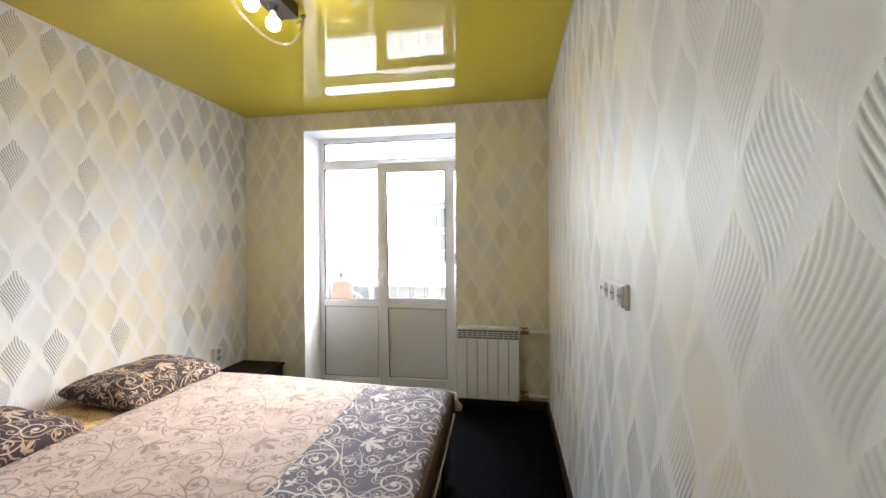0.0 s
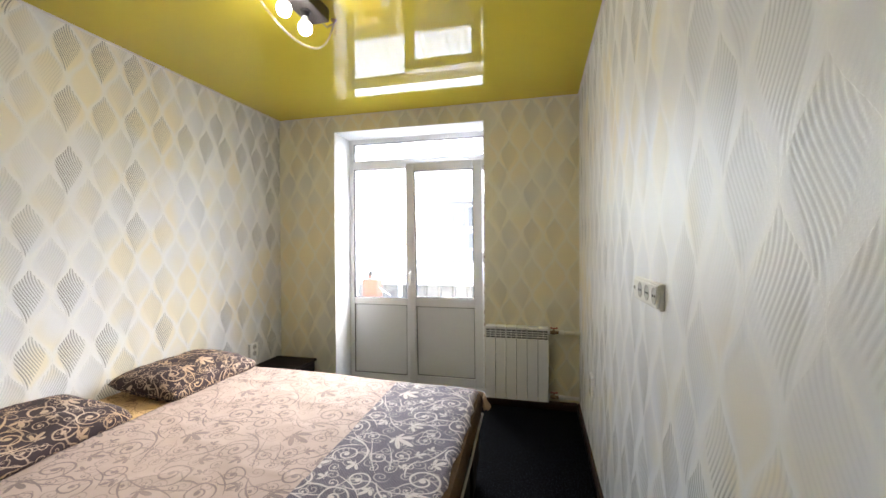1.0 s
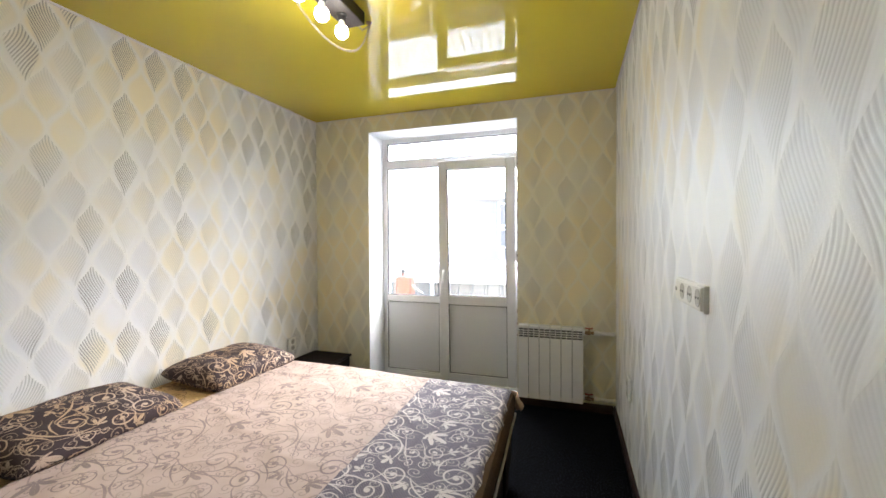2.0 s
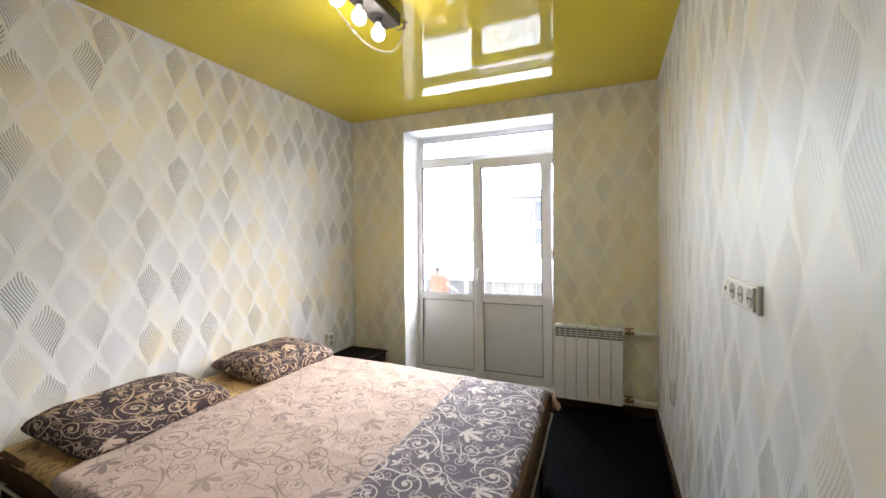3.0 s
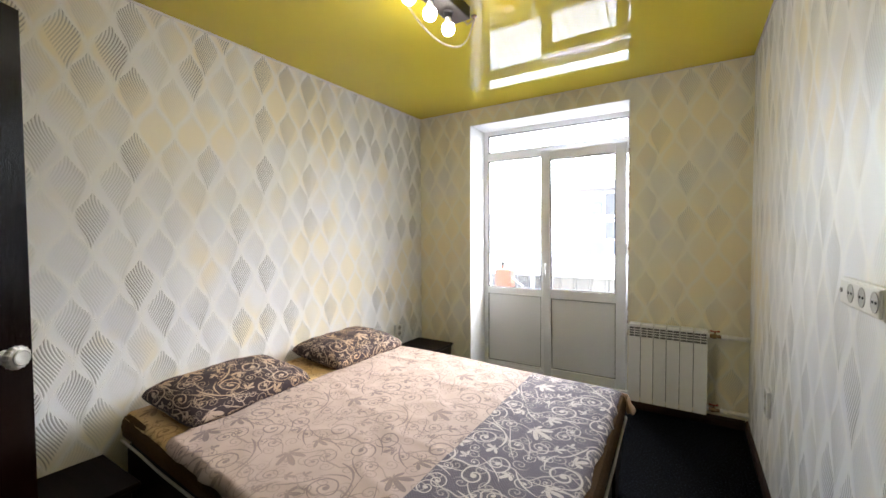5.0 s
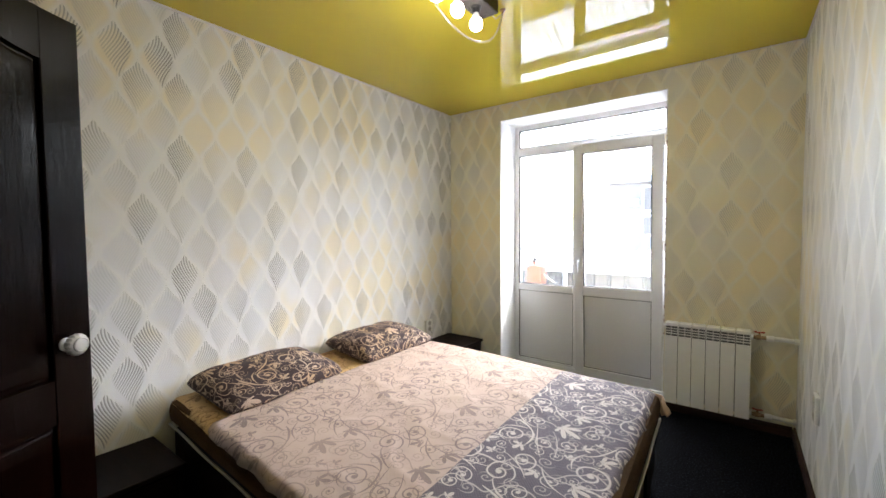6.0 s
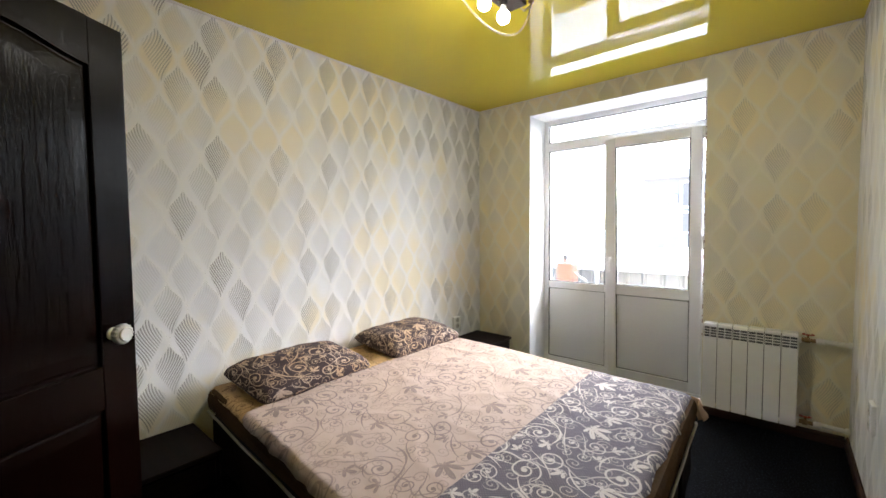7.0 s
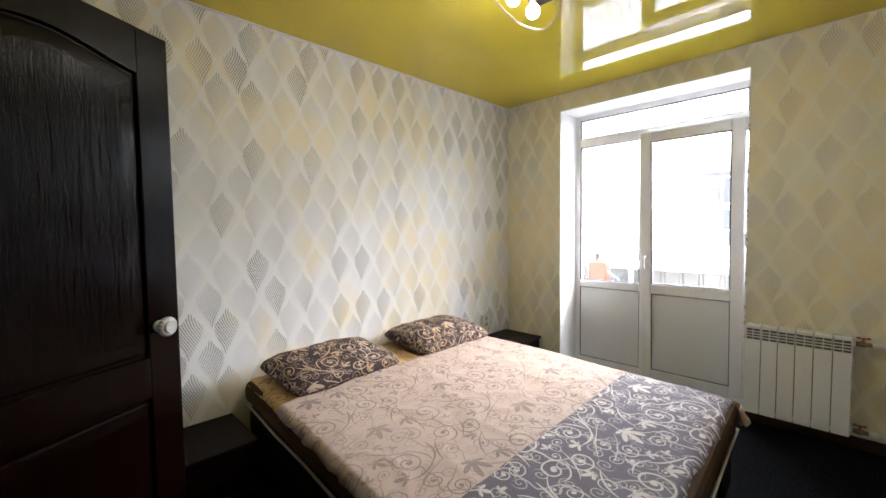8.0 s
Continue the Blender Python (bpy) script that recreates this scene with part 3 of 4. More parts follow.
strip = thing("socket_strip", "ivory surface-mounted strip of three sockets and an aerial outlet", "socket strip")
ex = 0.0215
SYA, SYB, SZA, SZB = -2.170, -1.897, 1.133, 1.202
part("housing", box(ex - 0.010, SYA, SZA, ex + 0.002, SYB, SZB, 0.003, 3), M_SOCKET, strip)
part("cover", box(ex - 0.016, SYA + 0.007, SZA + 0.005, ex - 0.0095, SYB - 0.007, SZB - 0.005, 0.003, 2), M_SOCKET, strip)
for k in range(3):
    shaded_socket_well(ex - 0.016, -2.140 + k * 0.077, 1.169, -1, strip)
part("aerial_outlet", lathe([(0.006, 0), (0.006, 0.003), (0.003, 0.003), (0.003, 0.001)], 14, None, pose(ex - 0.016, -1.919, 1.170, 0, -90, 0)), M_SOCKSHADE, strip)

low = thing("wall_socket", "white surface-mounted double socket low on the wall", "socket")
part("housing", box(-0.009, -0.850, 0.415, 0.0095, -0.765, 0.545, 0.006, 3), M_RAD, low)
for zc in (0.450, 0.510):
    shaded_socket_well(-0.009, -0.807, zc, -1, low)
two = thing("wall_socket", "white surface-mounted double socket above the bed's far corner", "socket")
part("housing", box(-W, -0.440, 0.372, -W + 0.026, -0.345, 0.485, 0.006, 3), M_SOCKET, two)
for zc in (0.402, 0.455):
    shaded_socket_well(-W + 0.026, -0.392, zc, 1, two)

# ---------------------------------------------------------------- nightstands
def nightstand(x, y, label):
    ns = thing("nightstand", label, "nightstand", "low nightstands beside the bed")
    part("top", box(0, -0.20, 0.278, 0.40, 0.20, 0.300, 0.003, 1), M_WENGE, ns)
    part("side_panel", box(0.012, -0.188, 0, 0.385, -0.172, 0.278), M_WENGE, ns)
    part("side_panel", box(0.012, 0.172, 0, 0.385, 0.188, 0.278), M_WENGE, ns)
    part("shelf", box(0.012, -0.172, 0.05, 0.380, 0.172, 0.066), M_WENGE, ns)
    part("back_panel", box(0.006, -0.172, 0.0, 0.012, 0.172, 0.278), M_WENGE, ns)
    part("drawer_front", box(0.380, -0.168, 0.150, 0.394, 0.168, 0.270, 0.002, 1), M_WENGE, ns)
    ns.matrix_basis = pose(x, y, 0)
    return ns


nightstand(-2.633, -0.282, "low dark wenge nightstand in the corner by the window wall")
nightstand(-2.633, -2.800, "low dark wenge nightstand between the bed and the open door")

# ---------------------------------------------------------------- bed
def bed_point(s, t):
    """A place on the bed, s along its length from the head, t across from the window side, both 0 to 1."""
    hf, ff, fn, hn = Vector((-2.630, -0.895)), Vector((-0.612, -1.020)), Vector((-0.540, -2.650)), Vector((-2.600, -2.535))
    return (hf * (1 - s) + ff * s) * (1 - t) + (hn * (1 - s) + fn * s) * t


def slab(z0, z1, inset, bulge=0.0, ns=24, nt=20, top=None):
    """A soft block over the bed's outline."""
    bm = bmesh.new()
    ring_at = []
    outline = [(k / ns, 0) for k in range(ns)] + [(1, k / nt) for k in range(nt)] + [(1 - k / ns, 1) for k in range(ns)] + [(0, 1 - k / nt) for k in range(nt)]
    mid = bed_point(0.5, 0.5)
    rad_ = min(0.03, (z1 - z0) * 0.4)
    levels = [(z0, -rad_ * 0.6), (z0 + rad_ * 0.5, 0), ((z0 + z1) / 2, bulge), (z1 - rad_, 0), (z1 - rad_ * 0.3, -rad_ * 0.35), (z1, -rad_)]
    for zz, off in levels:
        vs = []
        for s, t in outline:
            p = bed_point(s, t)
            d = (p - mid).normalized()
            p = p + d * (off - inset)
            w = noise.noise(Vector((s * 9, t * 9, zz * 5))) * 0.004
            vs.append(bm.verts.new((p.x + d.x * w, p.y + d.y * w, zz)))
        ring_at.append(vs)
    m = len(outline)
    for a, b in zip(ring_at, ring_at[1:]):
        for k in range(m):
            bm.faces.new((a[k], a[(k + 1) % m], b[(k + 1) % m], b[k]))
    bm.faces.new(list(reversed(ring_at[0])))
    bm.faces.new(ring_at[-1])
    bmesh.ops.recalc_face_normals(bm, faces=bm.faces)
    return bm


bed = thing("bed", "low double bed with a brown plush mattress on a dark base", "bed")
part("base", slab(0.075, 0.336, 0.020), M_WENGE, bed)
for s, t in ((0.06, 0.08), (0.94, 0.08), (0.06, 0.92), (0.94, 0.92), (0.5, 0.08), (0.5, 0.92)):
    p = bed_point(s, t)
    part("leg", box(p.x - 0.035, p.y - 0.035, 0, p.x + 0.035, p.y + 0.035, 0.08, 0.003, 1), M_WENGE, bed)
part("mattress", slab(0.350, 0.468, 0.0, 0.006), M_BROWN, bed, "brown plush mattress side")
pts = [bed_point(s, t) for s, t in [(k / 30, 1.0) for k in range(31)] + [(1.0, 1 - k / 30) for k in range(31)] + [(1 - k / 30, 0.0) for k in range(31)]]
mid = bed_point(0.5, 0.5)
part("piping", tube([(*(p + (p - mid).normalized() * 0.004), 0.344 + 0.003 * math.sin(i * 0.7)) for i, p in enumerate(pts)], 0.006, 8), M_PIPING, bed, "pale piping round the mattress", smooth=True)
for s in (0.2, 0.4, 0.6, 0.8):
    p = bed_point(1.0, s)
    part("foot_slat", box(p.x - 0.022, p.y - 0.045, 0.09, p.x - 0.004, p.y + 0.045, 0.300, 0.003, 1), M_WENGE, bed)


def cloth(corner, nu, nv, z0, thick, drop, seed, ruffle):
    """A laid cloth between four corners, its rim falling by drop; UV in metres along u and v."""
    bm = bmesh.new()
    uvl = bm.loops.layers.uv.new("UVMap")
    a, b, c, d = [Vector(p) for p in corner]
    lu, lv = (b - a).length, (d - a).length
    grid = []
    for i in range(nu + 1):
        col = []
        for j in range(nv + 1):
            s, t = i / nu, j / nv
            p = (a * (1 - s) + b * s) * (1 - t) + (d * (1 - s) + c * s) * t
            e = min((1 - s) * lu, t * lv, (1 - t) * lv)
            n1 = noise.noise(Vector((p.x * 3.1, p.y * 3.1, seed)))
            n2 = noise.noise(Vector((p.x * 9.0 + p.y * 5, p.y * 4.0, seed + 3)))
            n3 = noise.noise(Vector((p.x * 24.0, p.y * 24.0, seed + 7)))
            cr = 1 - abs(noise.noise(Vector((p.x * 2.2 + p.y * 1.1, p.y * 2.6 - p.x, seed + 20))))
            zz = z0 + 0.006 * n1 + 0.0045 * n2 + 0.0014 * n3 + 0.006 * cr ** 14
            fall = max(0.0, 1 - e / 0.035)
            zz -= drop * fall * fall * (1 + 0.4 * n2)
            w = ruffle * max(0.0, 1 - e / 0.06) * noise.noise(Vector((p.x * 14, p.y * 14, seed + 11)))
            col.append((bm.verts.new((p.x + w, p.y + w, zz)), (0.5 + s * lu, t * lv)))
        grid.append(col)
    for i in range(nu):
        for j in range(nv):
            q = (grid[i][j], grid[i + 1][j], grid[i + 1][j + 1], grid[i][j + 1])
            f = bm.faces.new([v for v, _ in q])
            for l, (_, uv) in zip(f.loops, q):
                l[uvl].uv = uv
    bm.normal_update()
    if bm.faces[:][0].normal.z < 0:
        bmesh.ops.reverse_faces(bm, faces=bm.faces)
    return bm


def solid(ob, t):
    m = ob.modifiers.new("thickness", "SOLIDIFY")
    m.thickness, m.offset = t, -1
    return ob


sheet = part("fitted_sheet", cloth([(-2.620, -0.900), (-2.00, -0.945), (-1.98, -2.575), (-2.590, -2.530)], 30, 60, 0.474, 0.004, 0.02, 2.0, 0.004), M_GOLD, smooth=True)
tagged(solid(sheet, 0.004), "golden scroll-printed sheet under the pillows", "sheet")
spread = part("bedspread", cloth([(-2.20, -0.905), (-0.622, -1.012), (-0.562, -2.690), (-2.115, -2.568)], 110, 110, 0.486, 0.006, 0.035, 5.0, 0.010), M_SPREAD, smooth=True)
tagged(solid(spread, 0.007), "pink-beige scroll-printed bedspread with a broad dark foot band", "bedspread")
# the spread's far foot corner hangs free
bm = bmesh.new()
uvl = bm.loops.layers.uv.new("UVMap")
vs = [bm.verts.new(p) for p in ((-0.640, -1.012, 0.470), (-0.600, -1.008, 0.462), (-0.564, -0.985, 0.372), (-0.606, -0.995, 0.352), (-0.594, -1.092, 0.455), (-0.574, -1.052, 0.375))]
for f in ((0, 1, 2, 3), (1, 4, 5, 2)):
    bm.faces.new([vs[k] for k in f])
bmesh.ops.subdivide_edges(bm, edges=bm.edges[:], cuts=3, use_grid_fill=True)
for v in bm.verts:
    v.co += Vector((1, 1, 0)) * 0.008 * noise.noise(v.co * 30)
solid(part("hanging_corner", bm, speckled("beige_lining_cloth", (0.42, 0.28, 0.18), 0.9, 0.85, 60), spread, "plain beige corner hanging over the edge", smooth=True), 0.004)


def pillow(x, y, z, turn, lean, lx, ly, thick, seed, label):
    n = 40
    bm = bmesh.new()
    uvl = bm.loops.layers.uv.new("UVMap")
    sides = []
    for sgn in (1, -1):
        g = []
        for i in range(n + 1):
            row = []
            for j in range(n + 1):
                u, v = 2 * i / n - 1, 2 * j / n - 1
                full = max(0.0, (1 - abs(u) ** 2.6) * (1 - abs(v) ** 2.6)) ** 0.38
                pinch = 1 - 0.075 * (1 - v * v) * abs(u) ** 3, 1 - 0.06 * (1 - u * u) * abs(v) ** 3
                corner = 1 - 0.085 * u ** 4 * v ** 4
                px, py = u * lx / 2 * pinch[0] * corner, v * ly / 2 * pinch[1] * corner
                w = noise.noise(Vector((u * 2.3, v * 2.3, seed + sgn))) * 0.016 + noise.noise(Vector((u * 7, v * 7, seed))) * 0.005
                pz = sgn * full * (thick / 2 + w) if sgn > 0 else -full * thick * 0.30
                row.append((bm.verts.new((px, py, pz)), (px + 0.10 * u * abs(u) ** 7 + seed * 0.37 + 0.3 * (sgn < 0), py + 0.10 * v * abs(v) ** 7 + seed * 0.21)))
            g.append(row)
        sides.append(g)
        for i in range(n):
            for j in range(n):
                q = (g[i][j], g[i + 1][j], g[i + 1][j + 1], g[i][j + 1])
                q = q if sgn > 0 else tuple(reversed(q))
                f = bm.faces.new([p for p, _ in q])
                for l, (_, uv) in zip(f.loops, q):
                    l[uvl].uv = uv
    bmesh.ops.remove_doubles(bm, verts=bm.verts, dist=0.0005)
    th = thing("pillow", label, "pillow", "pillows on the bed")
    th.matrix_basis = pose(x, y, z, 0, lean, turn)
    part("cushion", bm, M_PILLOW, th, smooth=True)
    edge = []
    for k in range(21):
        u = 2 * k / 20 - 1
        corner = 1 - 0.085 * u ** 4
        edge.append((u * lx / 2 * 0.99 * corner, -ly / 2 * (1 - 0.06 * (1 - u * u)) * corner, 0.0))
    part("seam", tube(edge, 0.003, 6), M_PILLOW, th)
    return th


pillow(-2.352, -2.135, 0.524, 3, 7, 0.47, 0.71, 0.176, 1.0, "dark brown pillow with beige scrolls, nearer the open door")
pillow(-2.375, -1.268, 0.524, 1, 7, 0.47, 0.71, 0.176, 2.0, "dark brown pillow with beige scrolls, nearer the window")

# ---------------------------------------------------------------- room door, standing open
HX, HY, DW, DH, DT = -1.673, -3.592, 0.755, 2.0, 0.040
door = setting(new("door_1"), "dark stained panelled wooden door standing open", "door")
door.matrix_basis = pose(HX, HY, 0, 0, 0, 120.4)      # along its own x from the hinge
st = 0.118
zt, zl1, zl0, zb = 1.845, 0.857, 0.713, 0.20
part("stile", box(DW - st, 0, 0.008, DW, DT, DH, 0.003, 1), M_DOOR, door)
part("stile", box(0, 0, 0.008, st, DT, DH, 0.003, 1), M_DOOR, door)
part("lock_rail", box(st, 0, zl0, DW - st, DT, zl1, 0.002, 1), M_DOOR, door)
part("bottom_rail", box(st, 0, 0.008, DW - st, DT, zb, 0.002, 1), M_DOOR, door)


def rise(x):
    """The arch of the upper panel's top edge."""
    f = (x - st) / (DW - 2 * st)
    return zt + 0.045 * math.sin(math.pi * min(max(f, 0), 1)) ** 1.5


bm = bmesh.new()
xs = [st + (DW - 2 * st) * k / 24 for k in range(25)]
low_, up_ = [], []
for yy in (0, DT):
    low_.append([bm.verts.new((x, yy, rise(x))) for x in xs])
    up_.append([bm.verts.new((x, yy, DH)) for x in xs])
for k in range(24):
    bm.faces.new((low_[0][k], low_[0][k + 1], up_[0][k + 1], up_[0][k]))
    bm.faces.new((low_[1][k + 1], low_[1][k], up_[1][k], up_[1][k + 1]))
    bm.faces.new((low_[1][k], low_[1][k + 1], low_[0][k + 1], low_[0][k]))
    bm.faces.new((up_[0][k], up_[0][k + 1], up_[1][k + 1], up_[1][k]))
part("top_rail", bm, M_DOOR, door)


def raised(z0, z1fun, name):
    """A fielded panel: a deep groove, a sloping border and a flat field, on both faces."""
    x0, x1 = st, DW - st
    bm = bmesh.new()
    steps = [(0.0, 0.014), (0.010, 0.014), (0.014, 0.006), (0.022, 0.004), (0.060, 0.0015)]
    m = 24
    for face in (0, 1):
        loops = []
        for ins, dep in steps:
            yy = dep if face == 0 else DT - dep
            ptsl = []
            for k in range(m + 1):
                f = k / m
                x = x0 + ins + (x1 - x0 - 2 * ins) * f
                ptsl.append((x, yy, z1fun(x0 + (x1 - x0) * f) - ins))
            for k in range(m + 1):
                f = 1 - k / m
                ptsl.append((x0 + ins + (x1 - x0 - 2 * ins) * f, yy, z0 + ins))
            loops.append([bm.verts.new(p) for p in ptsl])
        c = len(loops[0])
        for a, b in zip(loops, loops[1:]):
            for k in range(c):
                q = (a[k], b[k], b[(k + 1) % c], a[(k + 1) % c])
                bm.faces.new(q)
        bm.faces.new(loops[-1])
    bmesh.ops.recalc_face_normals(bm, faces=bm.faces)
    return part(name, bm, M_DOOR, door)


raised(zl1, rise, "upper_panel")
raised(zb, lambda x: zl0, "lower_panel")
kn = bmesh.new()
prof = [(0.021, 0), (0.021, 0.004), (0.012, 0.007), (0.012, 0.024), (0.020, 0.027), (0.031, 0.031), (0.034, 0.036), (0.034, 0.046), (0.031, 0.051), (0.023, 0.054)]
face = [(0.023, 0.054), (0.0235, 0.059), (0.021, 0.061), (0.0195, 0.0595), (0.003, 0.0585)]
cap = bmesh.new()
for sgn, y0 in ((1, 0.0), (-1, DT)):
    lathe(prof, 48, kn, pose(DW - 0.083, y0, 0.961, 90 * sgn, 0, 0))
    lathe(face, 32, cap, pose(DW - 0.083, y0, 0.961, 90 * sgn, 0, 0))
for v in kn.verts:
    dx, dz = v.co.x - (DW - 0.083), v.co.z - 0.961
    rr = math.hypot(dx, dz)
    if rr > 0.030:
        k = 1 + 0.045 * math.cos(16 * math.atan2(dz, dx))
        v.co.x, v.co.z = DW - 0.083 + dx * k, 0.961 + dz * k
knob = part("knob", kn, M_KNOB, door, "round fluted white door knob")
part("knob_face", cap, M_KNOB, knob, "flat white face of the knob")
jam = setting(part("trim_doorway", box(DX0 - 0.002, -D - 0.12, 0, DX0 + 0.004, -D + 0.002, DZ), M_DOOR), "dark wooden lining of the doorway", "door frame")
part("jamb", box(DX1 - 0.03, -D - 0.12, 0, DX1 + 0.002, -D + 0.002, DZ), M_DOOR, jam)
part("casing", box(DX1, -D, 0, DX1 + 0.07, -D + 0.012, DZ + 0.07), M_DOOR, jam)
part("casing", box(DX0 - 0.07, -D, DZ, DX1, -D + 0.012, DZ + 0.07), M_DOOR, jam)

# ---------------------------------------------------------------- ceiling lamp
lamp = thing("ceiling_lamp", "dark wooden plank lamp with three lit bulbs and a chain", "ceiling lamp")
LX, LY = -1.320, -1.765
bm = box(LX - 0.055, LY - 0.24, 2.375, LX + 0.055, LY + 0.24, 2.440, 0.006, 2)
part("plank", bm, M_PLANK, lamp)
for yy in (-0.2, 0.2):
    part("ceiling_mount", lathe([(0.022, 0), (0.022, 0.022)], 16, None, pose(LX, LY + yy, 2.439)), M_BLACK, lamp)
for k, yy in enumerate((0.125, -0.03, -0.185)):
    m = pose(LX - 0.004, LY + yy, 2.378, 180, 0, 0)
    hold = part("lamp_holder", lathe([(0.026, 0), (0.026, 0.006), (0.0195, 0.010), (0.0195, 0.028), (0.017, 0.030)], 18, None, m), M_BLACK, lamp)
    prof = [(0.013, 0.026), (0.014, 0.036), (0.020, 0.050), (0.027, 0.064), (0.0300, 0.078), (0.0290, 0.090), (0.024, 0.101), (0.015, 0.108), (0.004, 0.1105)]
    part("bulb", lathe(prof[3:], 24, None, m), M_BULB, hold, "lit bare bulb", smooth=True)
    # unlit collar added to cut the bulb's light towards the ceiling
    part("added_bulb_collar", lathe(prof[:4], 24, None, m), M_RAD, hold, "unlit white collar added to keep bulb light off the ceiling", smooth=True)


def link(p, d, flip, size):
    """One oval chain link at p along d."""
    q = d.to_track_quat("X", "Z")
    bm = bmesh.new()
    prev = []
    n1, n2 = 12, 6
    for i in range(n1):
        a = 2 * math.pi * i / n1
        c = Vector((math.cos(a) * size, math.sin(a) * size * 0.62, 0))
        o = Vector((math.cos(a), math.sin(a), 0))
        ringv = []
        for j in range(n2):
            b = 2 * math.pi * j / n2
            l = c + o * (math.cos(b) * size * 0.2) + Vector((0, 0, math.sin(b) * size * 0.2))
            if flip:
                l = Vector((l.x, l.z, l.y))
            ringv.append(bm.verts.new(p + q @ l))
        prev.append(ringv)
    for i in range(n1):
        for j in range(n2):
            bm.faces.new((prev[i][j], prev[(i + 1) % n1][j], prev[(i + 1) % n1][(j + 1) % n2], prev[i][(j + 1) % n2]))
    return bm


def chain(points, size, parent):
    pts = [Vector(p) for p in points]
    left, k, carry = size * 1.55, 0, 0.0
    for a, b in zip(pts, pts[1:]):
        seg = (b - a).length
        s = carry
        while s < seg:
            part("chain_link", link(a + (b - a) * (s / seg), (b - a).normalized(), k % 2 == 1, size), M_CHAIN, parent)
            s += left
            k += 1
        carry = s - seg


hooks = [(LX + 0.01, LY + 0.360), (LX + 0.01, LY - 0.360)]
for hx, hy in hooks:
    part("ceiling_hook", lathe([(0.016, 0), (0.014, 0.006), (0.004, 0.010), (0.004, 0.028)], 14, None, pose(hx, hy, 2.4595, 180, 0, 0)), M_BRASS, lamp)
swag = []
for k in range(61):
    f = 2 * k / 60 - 1
    swag.append((LX + 0.01, LY - f * 0.360, 2.195 + 0.245 * (0.55 * f * f + 0.45 * f ** 6)))
chain(swag, 0.0078, lamp)
for sgn in (1, -1):
    chain([(LX + 0.01, LY + sgn * 0.360, 2.44), (LX + 0.005, LY + sgn * 0.300, 2.392), (LX, LY + sgn * 0.238, 2.40)], 0.0070, lamp)

# ---------------------------------------------------------------- outside
GZ = -1.15
setting(part("ground", box(-400, 0.45, GZ - 0.3, 400, 800, GZ), M_GROUND), "bare grey yard ground", "ground")
balc = setting(part("floor_balcony", box(-4.2, T, -0.22, 2.2, 1.70, -0.06, 0.005, 1), M_CONC), "concrete balcony floor slab", "balcony floor")


def corrugated(x0, x1, z0, z1, y, pitch=0.115, depth=0.018):
    bm = bmesh.new()
    prof, x, k = [], x0, 0
    while x < x1 - 1e-6:
        prof += [(x, y), (min(x + pitch * 0.72, x1), y), (min(x + pitch * 0.80, x1), y - depth), (min(x + pitch * 0.92, x1), y - depth)]
        x += pitch
    prof.append((x1, y))
    lo = [bm.verts.new((px, py, z0)) for px, py in prof]
    hi = [bm.verts.new((px, py, z1)) for px, py in prof]
    for a in range(len(prof) - 1):
        if (lo[a].co - lo[a + 1].co).length > 1e-5:
            bm.faces.new((lo[a], lo[a + 1], hi[a + 1], hi[a]))
    return bm


shed = thing("shed", "low shed with a white corrugated lean-to roof and a ribbed wall in painted shade", "shed")
ra = math.atan2(0.24, 0.58)
tilt = Matrix.Translation((0, 1.91, 0.79)) @ Matrix.Rotation(ra - math.pi / 2, 4, "X")
xx = -6.0
while xx < 4.0:
    solid(part("roof_sheet", moved(corrugated(xx, xx + 1.0, 0.0, 0.628, 0.0, 0.125, 0.030), tilt), M_SHEETW, shed), 0.002)
    # thin dark strips on the ribs draw the shadow beside each rib
    for k in range(8):
        xr = xx + 0.125 * k + 0.1075
        part("rib_shadow_strip", moved(box(xr - 0.007, -0.037, 0.0, xr + 0.007, -0.029, 0.628), tilt), M_RIBSHADE, shed)
    # dark dashes draw the corrugation's shadow at the ridge end
    for k in range(8):
        part("ridge_shadow_dash", moved(box(xx + 0.125 * k + 0.012, -0.004, 0.616, xx + 0.125 * k + 0.082, 0.012, 0.634), tilt), M_RIBSHADE, shed)
    # shade below the eave is put into the wall sheet's grey
    solid(part("wall_sheet", corrugated(xx, xx + 1.0, GZ, 0.775, 1.97, 0.2, 0.02), M_SHEETG, shed, "ribbed wall sheet coloured grey for the shade under the eave"), 0.002)
    xx += 1.0
part("eave_board", box(-6.0, 1.868, 0.768, 4.0, 1.896, 0.822, 0.004, 1), M_SHEETW, shed)
part("back_wall", box(-6.0, 2.42, GZ, 4.0, 2.48, 0.98), M_CONC, shed)
for xp in (-5.0, -3.6, -2.2, -0.8, 0.6, 2.0):
    part("post", box(xp, 1.90, GZ, xp + 0.05, 1.945, 0.80, 0.004, 1), M_CONC, shed)

can = thing("canister", "peach plastic canister with a dark cap standing on a crate", "canister")
part("body", box(-2.40, 1.20, 0.66, -2.20, 1.36, 0.90, 0.02, 3), M_ORANGE, can)
part("strap", tube([(-2.215, 1.28, 0.80), (-2.14, 1.27, 0.745), (-2.06, 1.27, 0.70)], 0.005, 6), M_PIPE, can)
part("neck", lathe([(0.03, 0), (0.022, 0.03), (0.022, 0.05)], 14, None, pose(-2.33, 1.28, 0.895)), M_ORANGE, can)
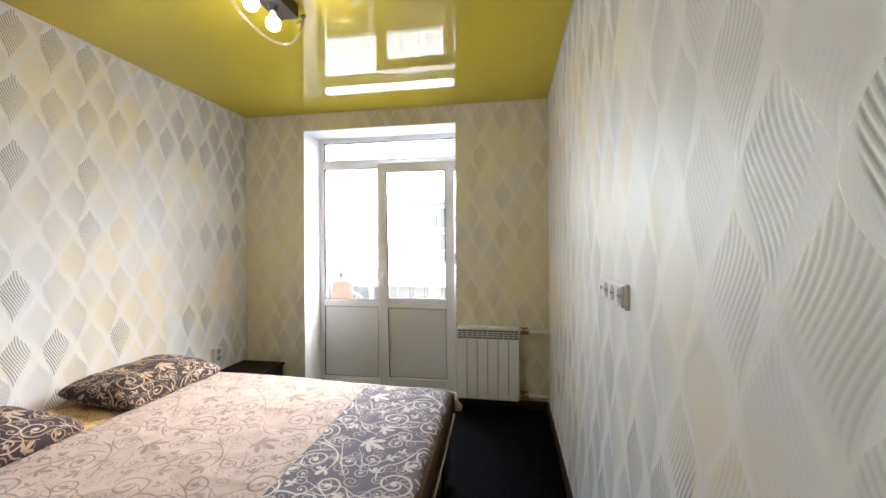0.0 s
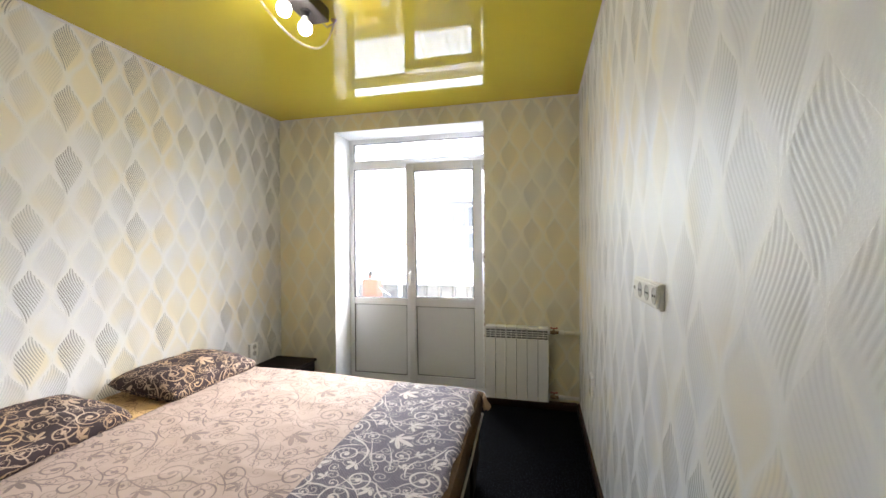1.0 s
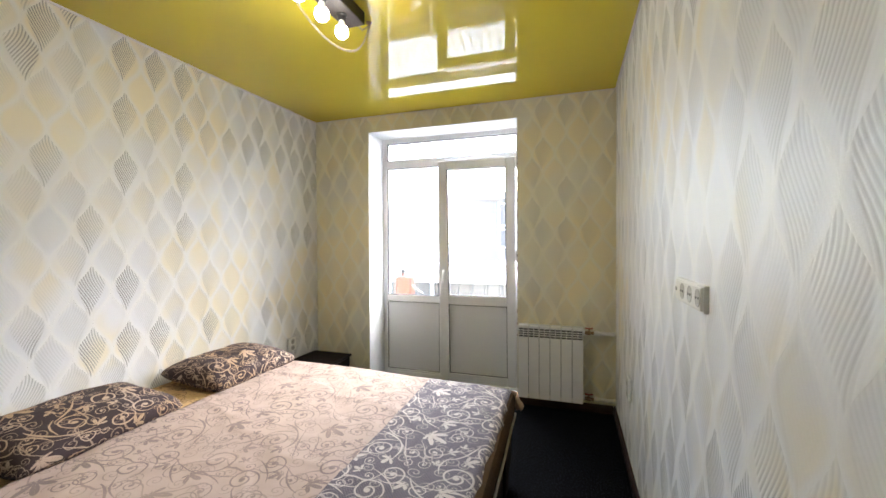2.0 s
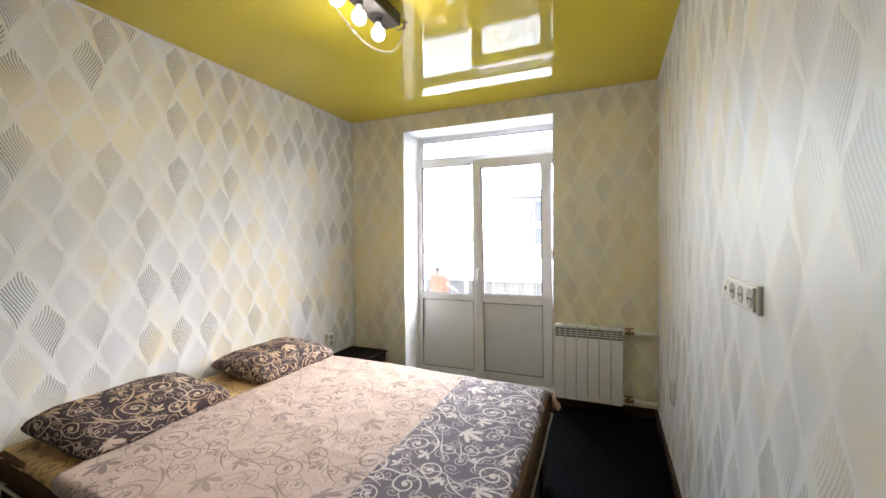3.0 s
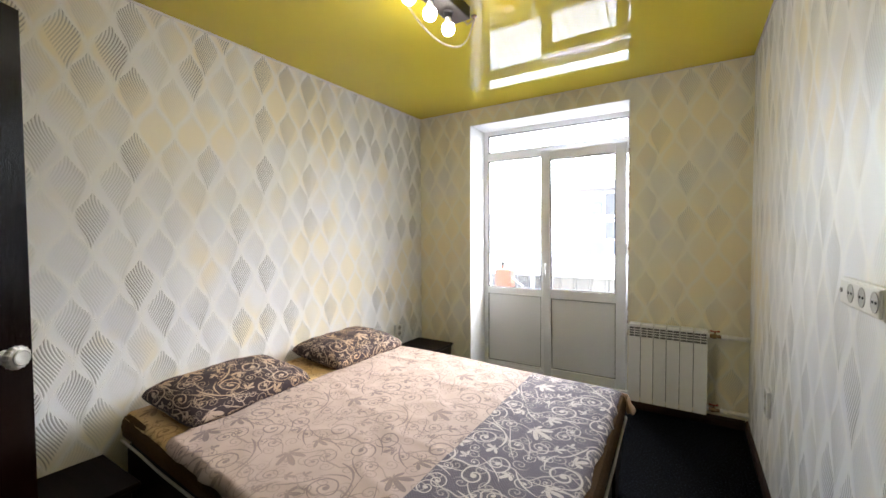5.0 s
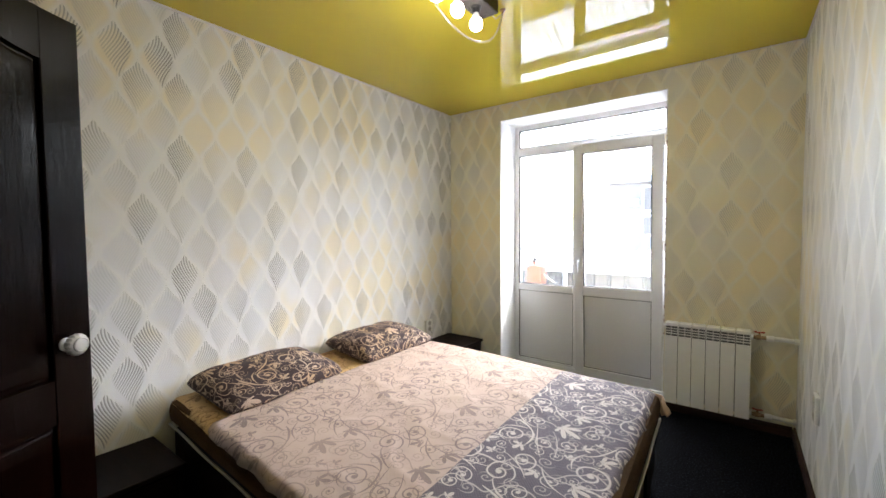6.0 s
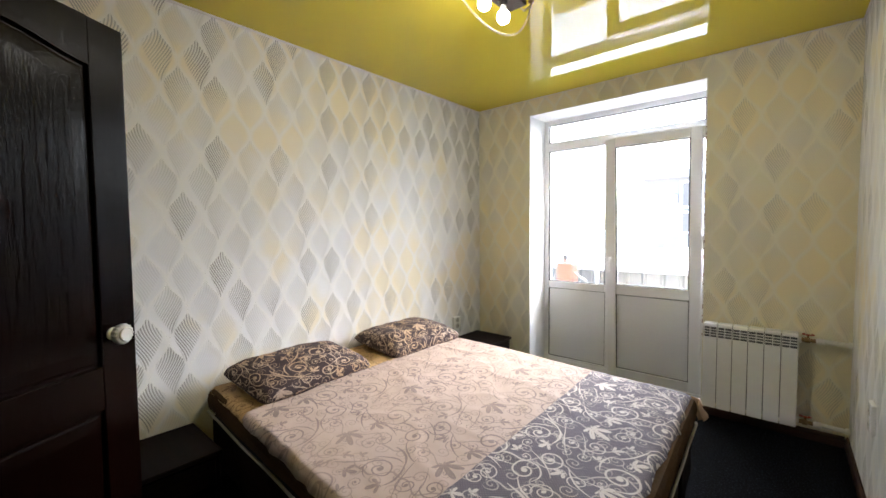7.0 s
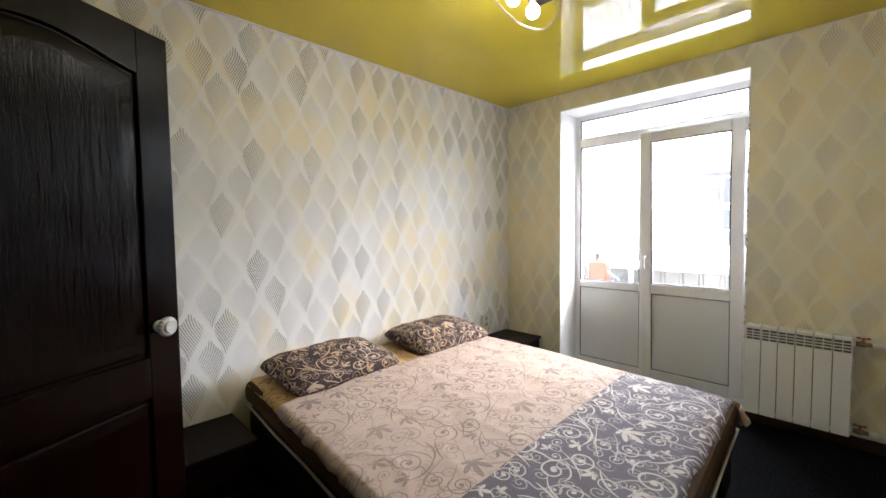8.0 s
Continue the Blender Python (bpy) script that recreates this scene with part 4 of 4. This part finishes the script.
part("cap", lathe([(0.026, 0), (0.026, 0.035), (0.02, 0.05)], 14, None, pose(-2.33, 1.28, 0.94, 0, 15, 0)), M_BLACK, can)
cr = thing("crate", "tall grey crate on the balcony", "crate")
for zc in (-0.06, 0.18, 0.42):
    part("tier", box(-2.46, 1.14, zc, -2.10, 1.42, zc + 0.24, 0.008, 2), M_SHEETG, cr)

house = thing("apartment_building", "pale rendered building across the yard", "building")
part("wall", box(-5.05, 15.0, GZ, 9.0, 24.0, 3.30), M_FACADE, house)
part("roof", box(-5.25, 14.7, 3.30, 9.3, 24.3, 3.58, 0.02, 1), M_CONC, house)
for i in range(5):
    for zc, tall in ((1.05, 0.90), (2.05, 1.10)):
        wx = -3.72 + i * 2.4
        wf = part("window", ring(wx, zc, wx + 1.3, zc + tall, 0.09, 14.95, 15.06, 0.01), M_PVC, house)
        part("pane", box(wx + 0.09, 14.99, zc + 0.09, wx + 1.21, 15.02, zc + tall - 0.09), M_PANE, wf)
part("air_conditioner", box(-4.15, 14.62, 2.30, -3.80, 14.98, 2.60, 0.02, 2), M_SHEETW, house, "pale outdoor air conditioner unit on the wall")


def bare_tree(x, y, h, seed):
    tr = thing("bare_tree", "leafless grey-brown tree in the yard", "tree", "bare yard trees")
    rg = random.Random(seed)
    bm = bmesh.new()

    def grow(p, d, length, r, depth):
        q = [p]
        dd = d.copy()
        for k in range(4):
            dd = (dd + Vector((rg.uniform(-1, 1), rg.uniform(-1, 1), rg.uniform(-0.3, 0.6))) * 0.16).normalized()
            q.append(q[-1] + dd * length / 4)
        for k in range(4):
            tube([q[k], q[k + 1]], r * (1 - 0.12 * k), 6, bm)
        if depth:
            for k in range(rg.choice((3, 4))):
                nd = (dd + Vector((rg.uniform(-1, 1), rg.uniform(-1, 1), rg.uniform(-0.2, 0.8)))).normalized()
                grow(q[rg.choice((2, 3, 4))], nd, length * rg.uniform(0.55, 0.75), r * 0.52, depth - 1)

    grow(Vector((x, y, GZ)), Vector((0, 0, 1)), h * 0.42, h * 0.026, 4)
    part("trunk", bm, M_BARK, tr)
    return tr


bare_tree(-6.75, 11.5, 2.9, 3)
bare_tree(-4.45, 11.5, 3.2, 5)
